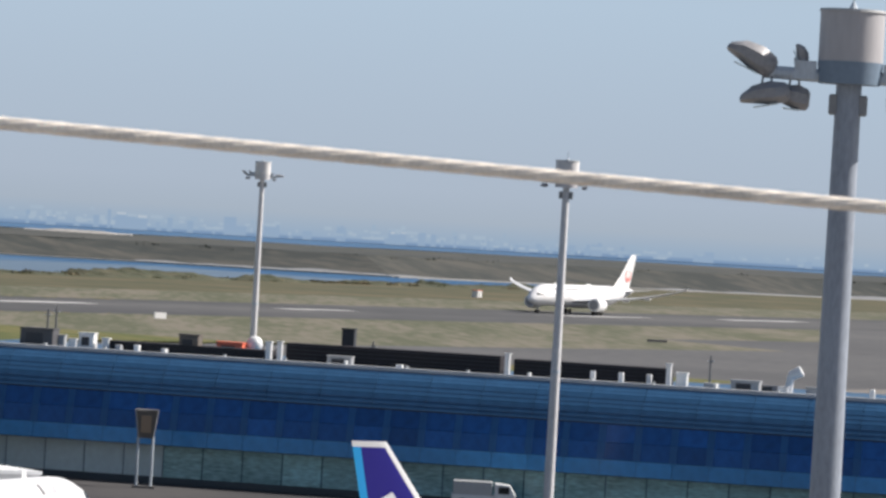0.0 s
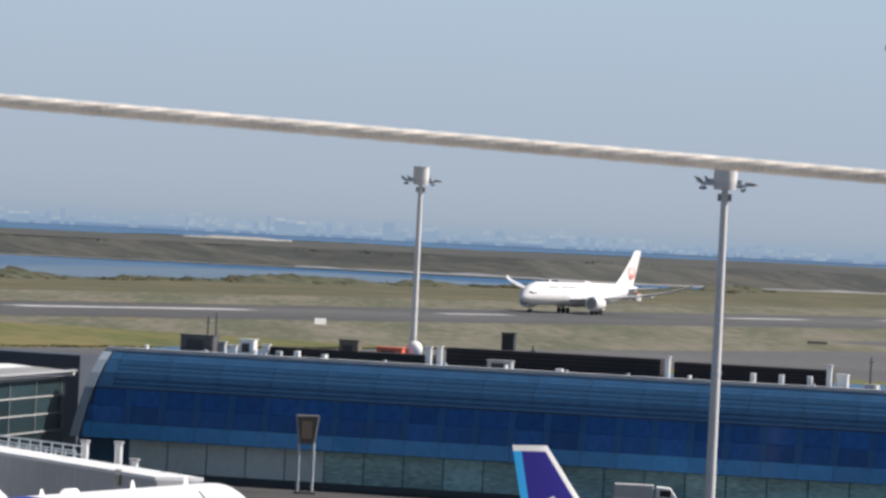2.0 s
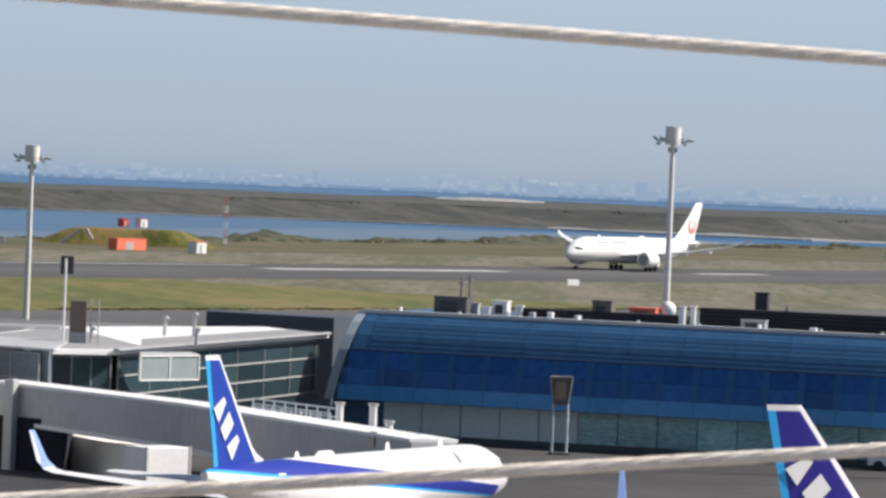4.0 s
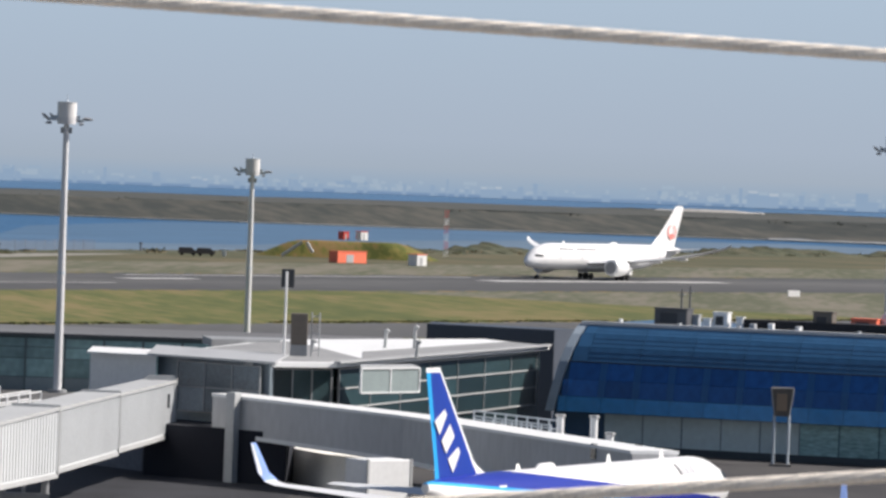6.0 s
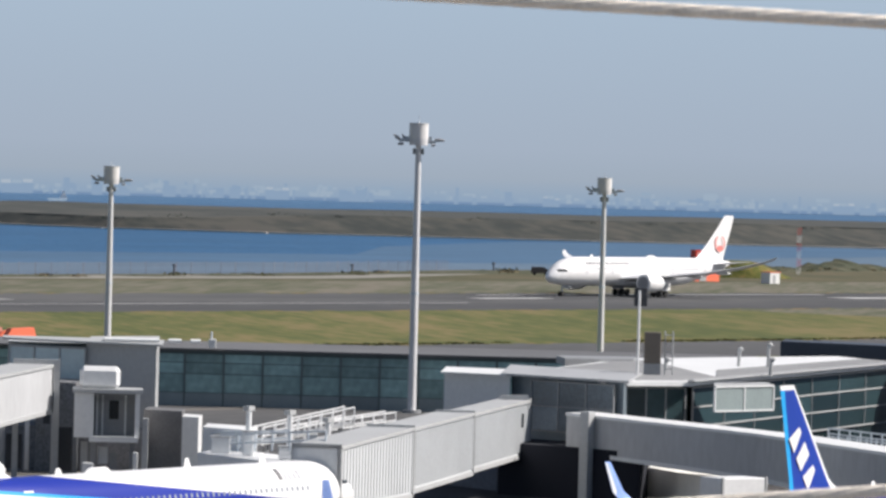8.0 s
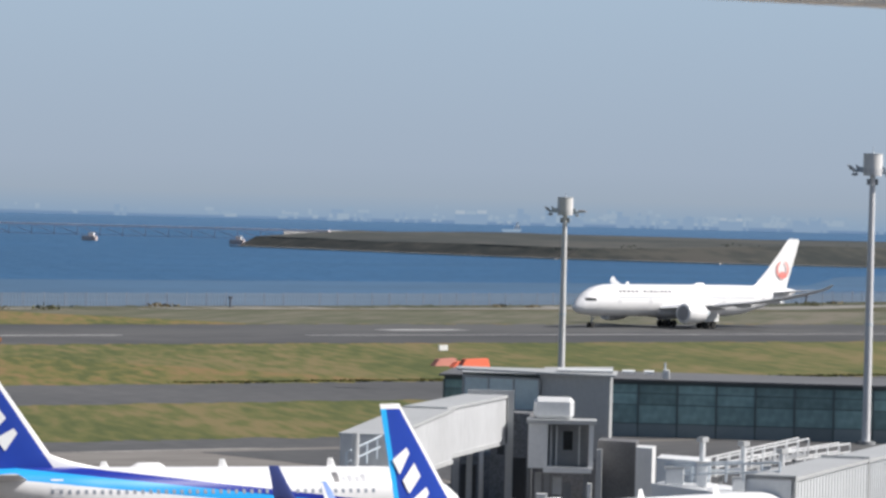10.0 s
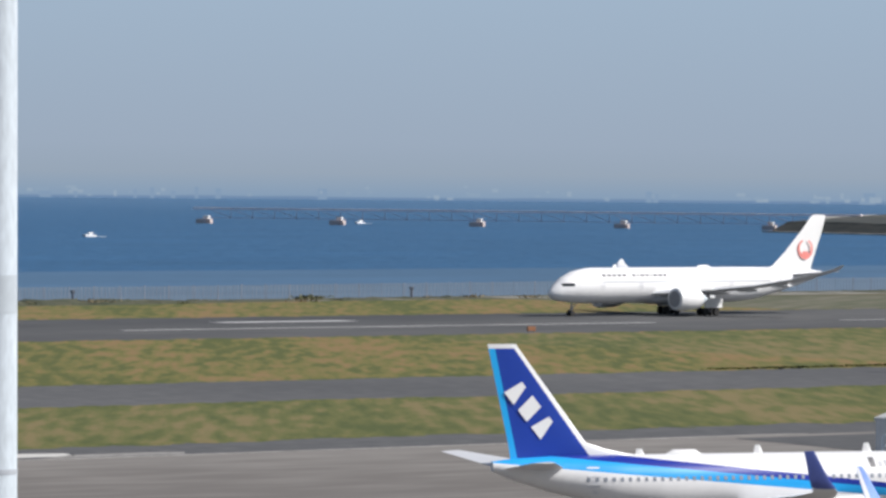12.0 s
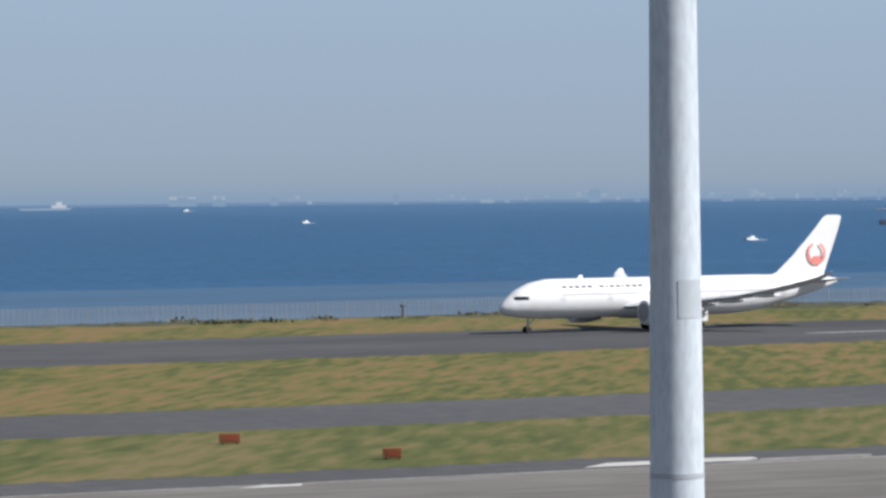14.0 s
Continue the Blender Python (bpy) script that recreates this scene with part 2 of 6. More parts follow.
for i in range(len(ISLE)):
    j = (i + 1) % len(ISLE)
    for f in np.arange(0, 1, 0.05):
        q = lo[i].lerp(lo[j], f)
        h = hi[i].lerp(hi[j], f)
        lo2.append(q)
        hi2.append(h + Vector((0, 0, 0.9 * noise.noise(q * 0.012) + 0.5 * noise.noise(q * 0.06))))
bm_loft(bm, [lo2, [a.lerp(b, 0.45) + Vector((0, 0, 0.5 * noise.noise(a * 0.03))) for a, b in zip(lo2, hi2)], hi2])
ISLEG = two_tone("island_scrub", (0.030, 0.036, 0.034), (0.048, 0.052, 0.046), (0.074, 0.072, 0.062), 22, (0.8, 0.3, 1), mixed=1.0, fine=6, spread=0.08)
solid("far_island", bm, ISLEG, "long low reclaimed island with dark scrub banks", "island")

# ---- aircraft ----
TITLE = mat("grey_title", (0.13, 0.13, 0.14), 0.5)
JETTITLE = mat("dull_grey_title", (0.12, 0.12, 0.135), 0.5)
SOFTTITLE = mat("pale_grey_title", (0.45, 0.46, 0.49), 0.5)
PORTHOLE = mat("porthole_glass", (0.30, 0.33, 0.38), 0.2)
# emblem red made paler: overexposure is put into the colour
EMBLEM = mat("overexposed_red_emblem", (0.74, 0.25, 0.22), 0.4)
def lerp_table(tab, x):
    for a, b in zip(tab, tab[1:]):
        if x <= b[0]:
            f = (x - a[0]) / (b[0] - a[0])
            f = f * f * (3 - 2 * f) * 0.35 + f * 0.65
            return [p + (q - p) * f for p, q in zip(a[1:], b[1:])]
    return list(tab[-1][1:])


def bm_body(bm, tab, n=56, seg=28):
    """A fuselage: stations of x, half width, half height, height of the middle."""
    L = tab[-1][0]
    xs = sorted({L * (0.5 - 0.5 * math.cos(math.pi * i / n)) for i in range(n + 1)})
    rings = []
    for x in xs:
        w, h, z = lerp_table(tab, x)
        rings.append([(x, w * math.cos(2 * math.pi * k / seg), z + h * math.sin(2 * math.pi * k / seg)) for k in range(seg)])
    bm_loft(bm, rings)


FOIL = [(0, 0), (0.03, 0.42), (0.15, 0.86), (0.35, 1.0), (0.65, 0.62), (1, 0.04), (1, -0.04), (0.65, -0.38), (0.35, -0.62), (0.15, -0.6), (0.03, -0.34)]


def bm_wing(bm, stations, upright=False, side=1):
    """A wing, tailplane or fin: stations of (span, leading edge x, chord, height, thickness, lean of the section)."""
    rings = []
    for y, x, c, z, t, *lean in stations:
        a = radians(lean[0]) if lean else 0.0
        ring = []
        for fx, fz in FOIL:
            d = fz * t * c / 2
            if upright:
                ring.append((x + fx * c, d, z))
            else:
                ring.append((x + fx * c, side * (y - d * math.sin(a)), z + d * math.cos(a)))
        rings.append(ring)
    bm_loft(bm, rings)


def bm_ring_body(bm, x, y, z, prof, seg=20):
    """A round body along x: (offset, radius) from the front to the back."""
    bm_loft(bm, [[(x + dx, y + r * math.cos(2 * math.pi * k / seg), z + r * math.sin(2 * math.pi * k / seg)) for k in range(seg)] for dx, r in prof])


def bm_wheels(bm, pts, r, w):
    for x, y in pts:
        bm_cyl(bm, (x, y - w / 2, r), (x, y + w / 2, r), r, seg=16)


def painted(name, rules, base=(0.80, 0.80, 0.80), rough=0.3):
    """Hull paint: bands between lines z = a + b x, in order; a rule is (a, b, a2, b2, x0, x1, colour)."""
    m = mat(name, base, rough, var=0.04, scale=3)
    n, l = m.node_tree.nodes, m.node_tree.links
    co, sp = n.new("ShaderNodeTexCoord"), n.new("ShaderNodeSeparateXYZ")
    l.new(co.outputs["Object"], sp.inputs[0])
    last = n["Principled BSDF"].inputs["Base Color"].links[0].from_socket

    def math_node(op, a, b):
        k = n.new("ShaderNodeMath")
        k.operation = op
        for i, v in enumerate((a, b)):
            if isinstance(v, float):
                k.inputs[i].default_value = v
            else:
                l.new(v, k.inputs[i])
        return k.outputs[0]

    X, Z = sp.outputs["X"], sp.outputs["Z"]
    for a, b, a2, b2, x0, x1, col in rules:
        low = math_node("GREATER_THAN", math_node("SUBTRACT", Z, math_node("MULTIPLY", X, float(b))), float(a))
        high = math_node("LESS_THAN", math_node("SUBTRACT", Z, math_node("MULTIPLY", X, float(b2))), float(a2))
        f = math_node("MULTIPLY", low, high)
        f = math_node("MULTIPLY", f, math_node("GREATER_THAN", X, float(x0)))
        f = math_node("MULTIPLY", f, math_node("LESS_THAN", X, float(x1)))
        mx = n.new("ShaderNodeMix")
        mx.data_type = "RGBA"
        l.new(f, mx.inputs["Factor"])
        l.new(last, mx.inputs["A"])
        mx.inputs["B"].default_value = (*col, 1)
        last = mx.outputs["Result"]
    l.new(last, n["Principled BSDF"].inputs["Base Color"])
    return m


def side_plate(bm, pts, y, thick=0.03):
    """A flat shape in the x-z plane, a few centimetres thick, at y."""
    lo = [bm.verts.new((x, y - thick / 2, z)) for x, z in pts]
    hi = [bm.verts.new((x, y + thick / 2, z)) for x, z in pts]
    bm.faces.new(lo)
    bm.faces.new(hi[::-1])
    for i in range(len(pts)):
        j = (i + 1) % len(pts)
        bm.faces.new((lo[i], lo[j], hi[j], hi[i]))
    bmesh.ops.recalc_face_normals(bm, faces=bm.faces)


def hull_strip(bm, tab, x0, x1, z, h, side, out=0.02, n=1, rows=3):
    """A thin strip or row of windows lying on the hull's side."""
    pts = []
    for i in range(n + 1):
        x = x0 + (x1 - x0) * i / n
        col = []
        for j in range(rows + 1):
            zz = z + h * j / rows
            w, hh, zc = lerp_table(tab, x)
            s = max(-1, min(1, (zz - zc) / hh))
            col.append(bm.verts.new((x, side * (w * math.sqrt(1 - s * s) + out), zz)))
        pts.append(col)
    for a, b in zip(pts, pts[1:]):
        for j in range(rows):
            bm.faces.new((a[j], b[j], b[j + 1], a[j + 1]))


def wide_airliner(m):
    """White twin-engined wide-body airliner; the nose is at x = 0 and points along -x."""
    jet = thing("airliner", m, "white wide-body jet airliner rolling along the runway", "airliner")
    tab = [(0, 0.05, 0.05, 3.75), (0.5, 0.8, 0.75, 3.8), (1.6, 1.5, 1.45, 4.05), (3.2, 2.1, 2.1, 4.5), (5.5, 2.6, 2.65, 4.85), (8.5, 2.87, 2.96, 5.05),
           (41, 2.88, 2.97, 5.05), (46, 2.7, 2.75, 5.25), (51, 2.2, 2.2, 5.7), (56, 1.5, 1.5, 6.2), (60, 0.8, 0.85, 6.6), (62.2, 0.28, 0.35, 6.85)]
    bm = B()
    bm_body(bm, tab, 64, 32)
    part("fuselage", bm, painted("jet_hull_white", [(-9, 0, 2.7, 0, 7, 46, (0.74, 0.75, 0.76))], (0.88, 0.88, 0.88)), jet, "glossy white hull with a grey belly", True)
    bm = B()
    bm_loft(bm, [[(x, w * math.cos(2 * math.pi * k / 16), 3.0 + h * math.sin(2 * math.pi * k / 16)) for k in range(16)]
                 for x, w, h in ((19.5, 0.6, 0.3), (22, 2.6, 1.1), (28, 3.0, 1.35), (34, 2.9, 1.3), (38.5, 0.6, 0.3))])
    part("belly_fairing", bm, WING, jet, "light grey belly fairing", True)
    for s in (1, -1):
        bm = B()
        bm_wing(bm, [(2.4, 20.5, 13.0, 3.7, 0.13), (6, 24.0, 10.2, 4.0, 0.12), (10, 27.2, 7.6, 4.4, 0.115), (16, 31.4, 5.8, 5.2, 0.10), (21, 34.8, 4.2, 6.3, 0.095),
                     (24.8, 37.4, 2.9, 7.4, 0.09, 14), (26.6, 39.0, 1.8, 8.1, 0.085, 22), (27.4, 40.4, 0.7, 8.8, 0.08, 40)], side=s)
        wing = part("wing", bm, WING, jet, "light grey swept wing with a raked tip", True)
        for fy, fx, fz in ((7.2, 31.6, 3.7), (12.2, 33.4, 4.35), (17.3, 36.2, 5.2)):
            bm = B()
            bm_ring_body(bm, fx - 2.6, s * fy, fz, [(0, 0.05), (0.9, 0.28), (2.6, 0.36), (4.4, 0.22), (5.6, 0.03)], 10)
            part("flap_fairing", bm, WHITE, wing, smooth=True)
        ex, ey, ez = 19.2, s * 9.75, 2.95
        bm = B()
        bm_ring_body(bm, ex, ey, ez, [(0.0, 1.62), (0.12, 1.78), (0.6, 1.9), (2.0, 1.95), (3.6, 1.85), (5.2, 1.55), (5.25, 1.35)], 28)
        eng = part("engine", bm, WHITE, jet, "white engine nacelle", True)
        bm = B()
        bm_ring_body(bm, ex - 0.02, ey, ez, [(0, 1.35), (0.03, 1.3)], 24)
        part("inlet", bm, mat("shaded_fan", (0.30, 0.30, 0.31), 0.5), eng, "dark engine inlet")
        bm = B()
        bm_ring_body(bm, ex + 5.2, ey, ez, [(0, 1.05), (1.0, 0.8), (1.6, 0.45), (2.3, 0.08)], 18)
        part("exhaust_cone", bm, STEEL, eng, "bare metal exhaust cone", True)
        bm = B()
        bm_box(bm, ex + 1.8, ex + 9.0, ey - 0.2, ey + 0.2, ez + 1.5, ez + 2.1, None)
        part("pylon", bm, WHITE, eng)
        bm = B()
        bm_wing(bm, [(0.9, 53.4, 6.4, 6.6, 0.10), (4.6, 55.6, 4.2, 7.0, 0.09), (7.4, 57.2, 2.3, 7.25, 0.08), (7.9, 58.0, 1.0, 7.3, 0.07)], side=s)
        part("tailplane", bm, WING, jet, "light grey tailplane", True)
        bm = B()
        hull_strip(bm, tab, 9.5, 48, 5.55, 0.32, s, 0.012, 40)
        tagged(part("cabin_window", bm, mat("window_band", (0.55, 0.56, 0.58), 0.2), jet, "row of small cabin windows"), kind="stuff")
        x = 9.6
        for k, wd in enumerate((0.95, 0.95, 0.95, 0.95, 0.95, None, 0.95, 0.5, 0.95, 0.85, 0.5, 0.95, 0.9, 0.9)):
            if wd:
                bm = B()
                hull_strip(bm, tab, x, x + wd, 6.5, 0.5, s, 0.02)
                part("title_bar", bm, JETTITLE, jet, "grey bar of a painted title")
            x += (wd or 0.75) + 0.20
        for dx in (9.0, 17.5, 38.0, 50.0):
            bm = B()
            hull_strip(bm, tab, dx, dx + 1.05, 4.5, 1.9, s, 0.015)
            part("cabin_door", bm, mat("door_outline", (0.74, 0.74, 0.75), 0.35), jet)
        bm = B()
        bm_cyl(bm, (31.5, s * 4.9, 3.6), (31.3, s * 4.9, 0.9), 0.22)
        bm_cyl(bm, (30.0, s * 4.9, 0.75), (32.6, s * 4.9, 0.75), 0.13)
        gear = part("main_gear", bm, GREYP, jet, "grey main landing gear leg")
        for wx in (30.05, 32.5):
            for wy in (-0.65, 0.65):
                bm = B()
                bm_wheels(bm, [(wx, s * 4.9 + wy)], 0.68, 0.5)
                part("wheel", bm, RUBBER, gear, "black tyre", bevel=0.05)
        bm = B()
        bm_box(bm, 29.6, 33.6, s * 5.9 - 0.04, s * 5.9 + 0.04, 1.3, 2.9)
        part("gear_door", bm, WHITE, gear)
    bm = B()
    bm_wing(bm, [(0, 47.5, 12.2, 7.2, 0.06), (0, 50.8, 9.1, 8.2, 0.09), (0, 53.7, 7.2, 10.6, 0.09), (0, 57.5, 4.9, 14.2, 0.09), (0, 59.7, 3.5, 16.5, 0.08), (0, 60.5, 2.4, 16.9, 0.06)], upright=True)
    fin = part("fin", bm, WHITE, jet, "tall white tail fin", True)
    for s in (1, -1):
        bm = B()
        c, r0, r1 = (58.1, 11.0), 1.32, 1.75
        pts = [(c[0] + r1 * math.cos(a), c[1] + r1 * math.sin(a)) for a in np.linspace(radians(-245), radians(65), 26)]
        pts += [(c[0] + r0 * math.cos(a), c[1] + 0.12 + r0 * math.sin(a)) for a in np.linspace(radians(65), radians(-245), 26)]
        lo = [bm.verts.new((x, s * 0.40, z)) for x, z in pts]
        for i in range(25):
            bm.faces.new((lo[i], lo[i + 1], lo[50 - i], lo[51 - i]))
        part("tail_emblem", bm, EMBLEM, fin, "red ring emblem")
        bm = B()
        side_plate(bm, [(57.1, 9.75), (59.1, 9.75), (58.7, 10.6), (57.5, 10.6)], s * 0.40)
        part("tail_emblem", bm, EMBLEM, fin, "red bar emblem")
        bm = B()
        hull_strip(bm, tab, 1.9, 3.9, 5.0, 0.5, s, 0.02, 4)
        part("cockpit_window", bm, GLASS_DK, jet, "dark cockpit window")
    bm = B()
    bm_cyl(bm, (5.2, 0, 2.6), (4.9, 0, 0.6), 0.15)
    bm_cyl(bm, (6.6, 0, 2.5), (5.0, 0, 1.1), 0.09)
    ng = part("nose_gear", bm, GREYP, jet, "grey nose gear leg")
    for wy in (-0.38, 0.38):
        bm = B()
        bm_wheels(bm, [(4.9, wy)], 0.5, 0.36)
        part("wheel", bm, RUBBER, ng, "black tyre", bevel=0.04)
    bm = B()
    bm_wing(bm, [(0, 14.0, 1.0, 7.95, 0.2), (0, 14.3, 0.6, 8.5, 0.2)], upright=True)
    part("antenna", bm, WHITE, jet)
    bm = B()
    bm_ring_body(bm, 33, 0, 7.95, [(0, 0.1), (0.7, 0.42), (2.4, 0.42), (3.4, 0.1)], 12)
    part("satellite_dome", bm, WHITE, jet, smooth=True)
    return jet


WING = mat("wing_grey", (0.66, 0.67, 0.69), 0.35, var=0.06)
HULL_RULES = [(-9, 0, 2.0, 0, -1, 60, (0.55, 0.56, 0.58)),
              (1.59, 0.085, 2.02, 0.094, 4, 60, (0.02, 0.36, 0.78)),
              (2.02, 0.094, 2.30, 0.101, 4, 36, (0.015, 0.032, 0.30))]

LONG_RULES = [HULL_RULES[0], (1.59, 0.085, 1.72, 0.087, 4, 60, (0.02, 0.36, 0.78)),
              (1.72, 0.087, 2.30, 0.101, 4, 60, (0.015, 0.032, 0.30))]


def narrow_airliner(m, long_body, label, wing_shift=0.0, reach=0.0, fin_col=(0.014, 0.050, 0.34), lift=0.0):
    """White twin-jet with blue tail and cheat line; the nose is at x = 0 and points along -x."""
    jet = thing("parked_airliner", m, label, "airliner", "parked blue-tailed airliners")
    L = 44.5 if long_body else 38.1
    k = L / 39.5
    top = (0.35 if long_body else 0.0) + lift
    zc = 3.25 + top
    tab = [(0, 0.04, 0.04, zc - 0.35), (0.4, 0.55, 0.5, zc - 0.35), (1.3, 1.1, 1.0, zc - 0.22), (2.6, 1.5, 1.5, zc - 0.08), (4.6, 1.82, 1.92, zc), (6.5, 1.88, 2.0, zc),
           (25.5 * k, 1.88, 2.0, zc), (29.5 * k, 1.7, 1.72, zc + 0.28), (33.5 * k, 1.2, 1.22, zc + 0.75), (36.5 * k, 0.68, 0.75, zc + 1.1), (38.2 * k, 0.25, 0.32, zc + 1.35)]
    rules = [(a + top, b / k, a2 + top, b2 / k, x0, x1, c) for a, b, a2, b2, x0, x1, c in (LONG_RULES if long_body else HULL_RULES)]
    bm = B()
    bm_body(bm, tab, 60, 28)
    part("fuselage", bm, painted("striped_hull", rules), jet, "white hull with a blue and light blue stripe", True)
    wx = 14.2 * k + wing_shift
    zw = zc - (0.75 if long_body else 0.0)
    for s in (1, -1):
        bm = B()
        bm_wing(bm, [(1.5, wx, 7.6, zw - 1.1, 0.13), (5.0, wx + 2.5, 5.0, zw - 0.75, 0.12), (11 + reach * 0.6, wx + 6.0, 3.0, zw - 0.1, 0.11), (16.4 + reach, wx + 9.1, 1.75, zw + 0.55, 0.10),
                     (16.9 + reach, wx + 9.5, 1.6, zw + 0.75, 0.09, 45), (17.2 + reach, wx + 10.1, 1.35, zw + 1.3, 0.09, 78), (17.5 + reach, wx + 11.4, 0.6, zw + 3.1, 0.08, 82)], side=s)
        wing = part("wing", bm, WING, jet, "light grey wing", True)
        bm = B()
        bm_wing(bm, [(16.93 + reach, wx + 9.5, 1.66, zw + 0.82, 0.13, 45), (17.22 + reach, wx + 10.07, 1.42, zw + 1.3, 0.13, 78), (17.52 + reach, wx + 11.36, 0.68, zw + 3.16, 0.12, 82)], side=s)
        part("winglet", bm, mat("winglet_blue", (0.07, 0.10, 0.32), 0.35) if not long_body else WINGLET, wing, "upswept winglet", True)
        ey, ex = s * 4.85, 12.4 * k
        bm = B()
        bm_ring_body(bm, ex, ey, 1.65, [(0, 0.86), (0.1, 0.97), (1.0, 1.08), (2.4, 1.0), (3.5, 0.78)], 20)
        eng = part("engine", bm, WHITE, jet, "white engine nacelle", True)
        bm = B()
        bm_ring_body(bm, ex - 0.02, ey, 1.65, [(0, 0.8), (0.03, 0.78)], 18)
        part("inlet", bm, DARKP, eng, "dark engine inlet")
        bm = B()
        bm_ring_body(bm, ex + 3.4, ey, 1.65, [(0, 0.55), (1.0, 0.2), (1.3, 0.04)], 12)
        part("exhaust_cone", bm, STEEL, eng)
        bm = B()
        bm_box(bm, ex + 1.2, ex + 5.5, ey - 0.14, ey + 0.14, 2.4, 2.75)
        part("pylon", bm, WHITE, eng)
        bm = B()
        bm_wing(bm, [(0.5, 33.2 * k, 4.2, zc + 1.2 - top, 0.10), (7.1 - top * 2.4, 37.0 * k, 1.6, zc + 1.95 - 2 * top, 0.09)], side=s)
        part("tailplane", bm, WING, jet, "light grey tailplane", True)
        n = int(44 * k)
        bm = B()
        for i in range(n):
            x = 7.5 + i * (24.5 * k) / n
            hull_strip(bm, tab, x, x + 0.22, zc + 0.36, 0.26, s, 0.012)
        tagged(part("cabin_window", bm, PORTHOLE, jet, "row of small dark cabin windows"), kind="stuff")
        for dx in (5.2, 31.0 * k):
            bm = B()
            hull_strip(bm, tab, dx, dx + 0.85, zc - 0.45, 1.75, s, 0.015)
            part("cabin_door", bm, mat("door_white", (0.72, 0.73, 0.75), 0.35), jet)
        for x, wd, h in ((8.0, 0.34, 0.5), (8.5, 0.3, 0.34), (9.0, 0.34, 0.42), (9.5, 0.3, 0.34), (10.0, 0.42, 0.62)):
            bm = B()
            hull_strip(bm, tab, x, x + wd, zc + 1.05, h, s, 0.02, 2)
            part("title_bar", bm, SOFTTITLE if wd < 0.4 else TITLE, jet, "grey bar of a painted title")
        bm = B()
        hull_strip(bm, tab, 1.75, 3.2, zc + 0.55, 0.45, s, 0.02, 3)
        part("cockpit_window", bm, GLASS_DK, jet, "dark cockpit window")
        bm = B()
        bm_cyl(bm, (19.5 * k, s * 2.85, 2.2), (19.5 * k, s * 2.85, 0.5), 0.14)
        gear = part("main_gear", bm, GREYP, jet, "grey main landing gear leg")
        for wy in (-0.42, 0.42):
            bm = B()
            bm_wheels(bm, [(19.5 * k, s * 2.85 + wy)], 0.56, 0.36)
            part("wheel", bm, RUBBER, gear, "black tyre", bevel=0.04)
    zt = 11.95 if long_body else 12.5
    XT = 38.6 * k          # the fin tip's rear corner
    # fin: leading edge white, blue middle, light blue trailing edge
    le0, le1 = (6.6, 1.75) if long_body else (6.95, 1.95)          # leading edge behind the tip, low and high
    if long_body:
        FLARE = ((zc + 1.15, XT - 9.4, XT - 1.75), (zc + 1.75, XT - 8.9, XT - 1.68), (zc + 2.1, XT - 7.9, XT - 1.62), (zc + 2.45, XT - 7.1, XT - 1.56))
    else:
        FLARE = ((zc + 1.15, XT - 12.6, XT - 1.75), (zc + 1.85, XT - 12.2, XT - 1.68), (zc + 2.05, XT - 10.0, XT - 1.63), (zc + 2.35, XT - 8.4, XT - 1.58))
    def fin_st(off0, off1, th):
        st = []
        for z, xl, xt in FLARE + ((zc + 2.8, XT - le0, XT - 1.5), (zt - 0.1, XT - le1, XT)):
            c = xt - xl
            a, b = xl + off0, (xt if off1 is None else xt - off1)
            st.append((0, a, b - a, z, th * 4.0 / (b - a)))
        return st
    bm = B()
    bm_wing(bm, fin_st(0.0, None, 0.055), upright=True)
    m1, m2 = (zt - zc - 2.8) / (le0 - le1), (zt - zc - 2.8) / 1.5
    fin_paint = painted("fin_paint", [(-9999, m2, zc + 2.8 + m2 * (0.42 - XT + 1.5), m2, 0, 99, (0.02, 0.38, 0.80)),
                                      (-99, 0, zc + 1.75, 0, XT - 5.0, 99, (0.02, 0.38, 0.80)),
                                      (zc + 2.8 - m1 * (XT - le0 + 0.42), m1, 999, m1, 0, 99, (0.80, 0.80, 0.80)),
                                      (zt - 0.38, 0, 99, 0, 0, 99, (0.80, 0.80, 0.80))], fin_col)
    fin = part("fin", bm, fin_paint, jet, "dark blue tail fin with white and light blue edges", True)
    for s in (1, -1):
        y = s * 0.145
        # slanted white shapes of the tail emblem
        def pt(u, v):
            return (XT - 1.05 - 0.84 * (u * 0.65 + v * 0.70), zt - 3.2 + 0.84 * (v * 0.66 - u * 0.76))
        for u0, shape in ((0.0, "a"), (1.75, "n"), (3.5, "a")):
            bars = {"a": [((0.05, 0.1), (1.3, 0.1), (1.0, 1.8), (0.5, 1.8))], "n": [((0.1, 0.1), (1.25, 0.1), (1.25, 1.8), (0.1, 1.8))]}[shape]
            bm = B()
            for q in bars:
                side_plate(bm, [pt(u0 + a, b) for a, b in q], y * 0.80, 0.03)
            part("tail_emblem", bm, WHITE, fin, "slanted white emblem block")
    bm = B()
    bm_cyl(bm, (4.3, 0, 1.8), (4.3, 0, 0.4), 0.09)
    ng = part("nose_gear", bm, GREYP, jet, "grey nose gear leg")
    for wy in (-0.22, 0.22):
        bm = B()
        bm_wheels(bm, [(4.3, wy)], 0.36, 0.2)
        part("wheel", bm, RUBBER, ng, "black tyre")
    for ax, h in ((9.5, 0.55), (17.5, 0.5), (27.0 * k, 0.35)):
        bm = B()
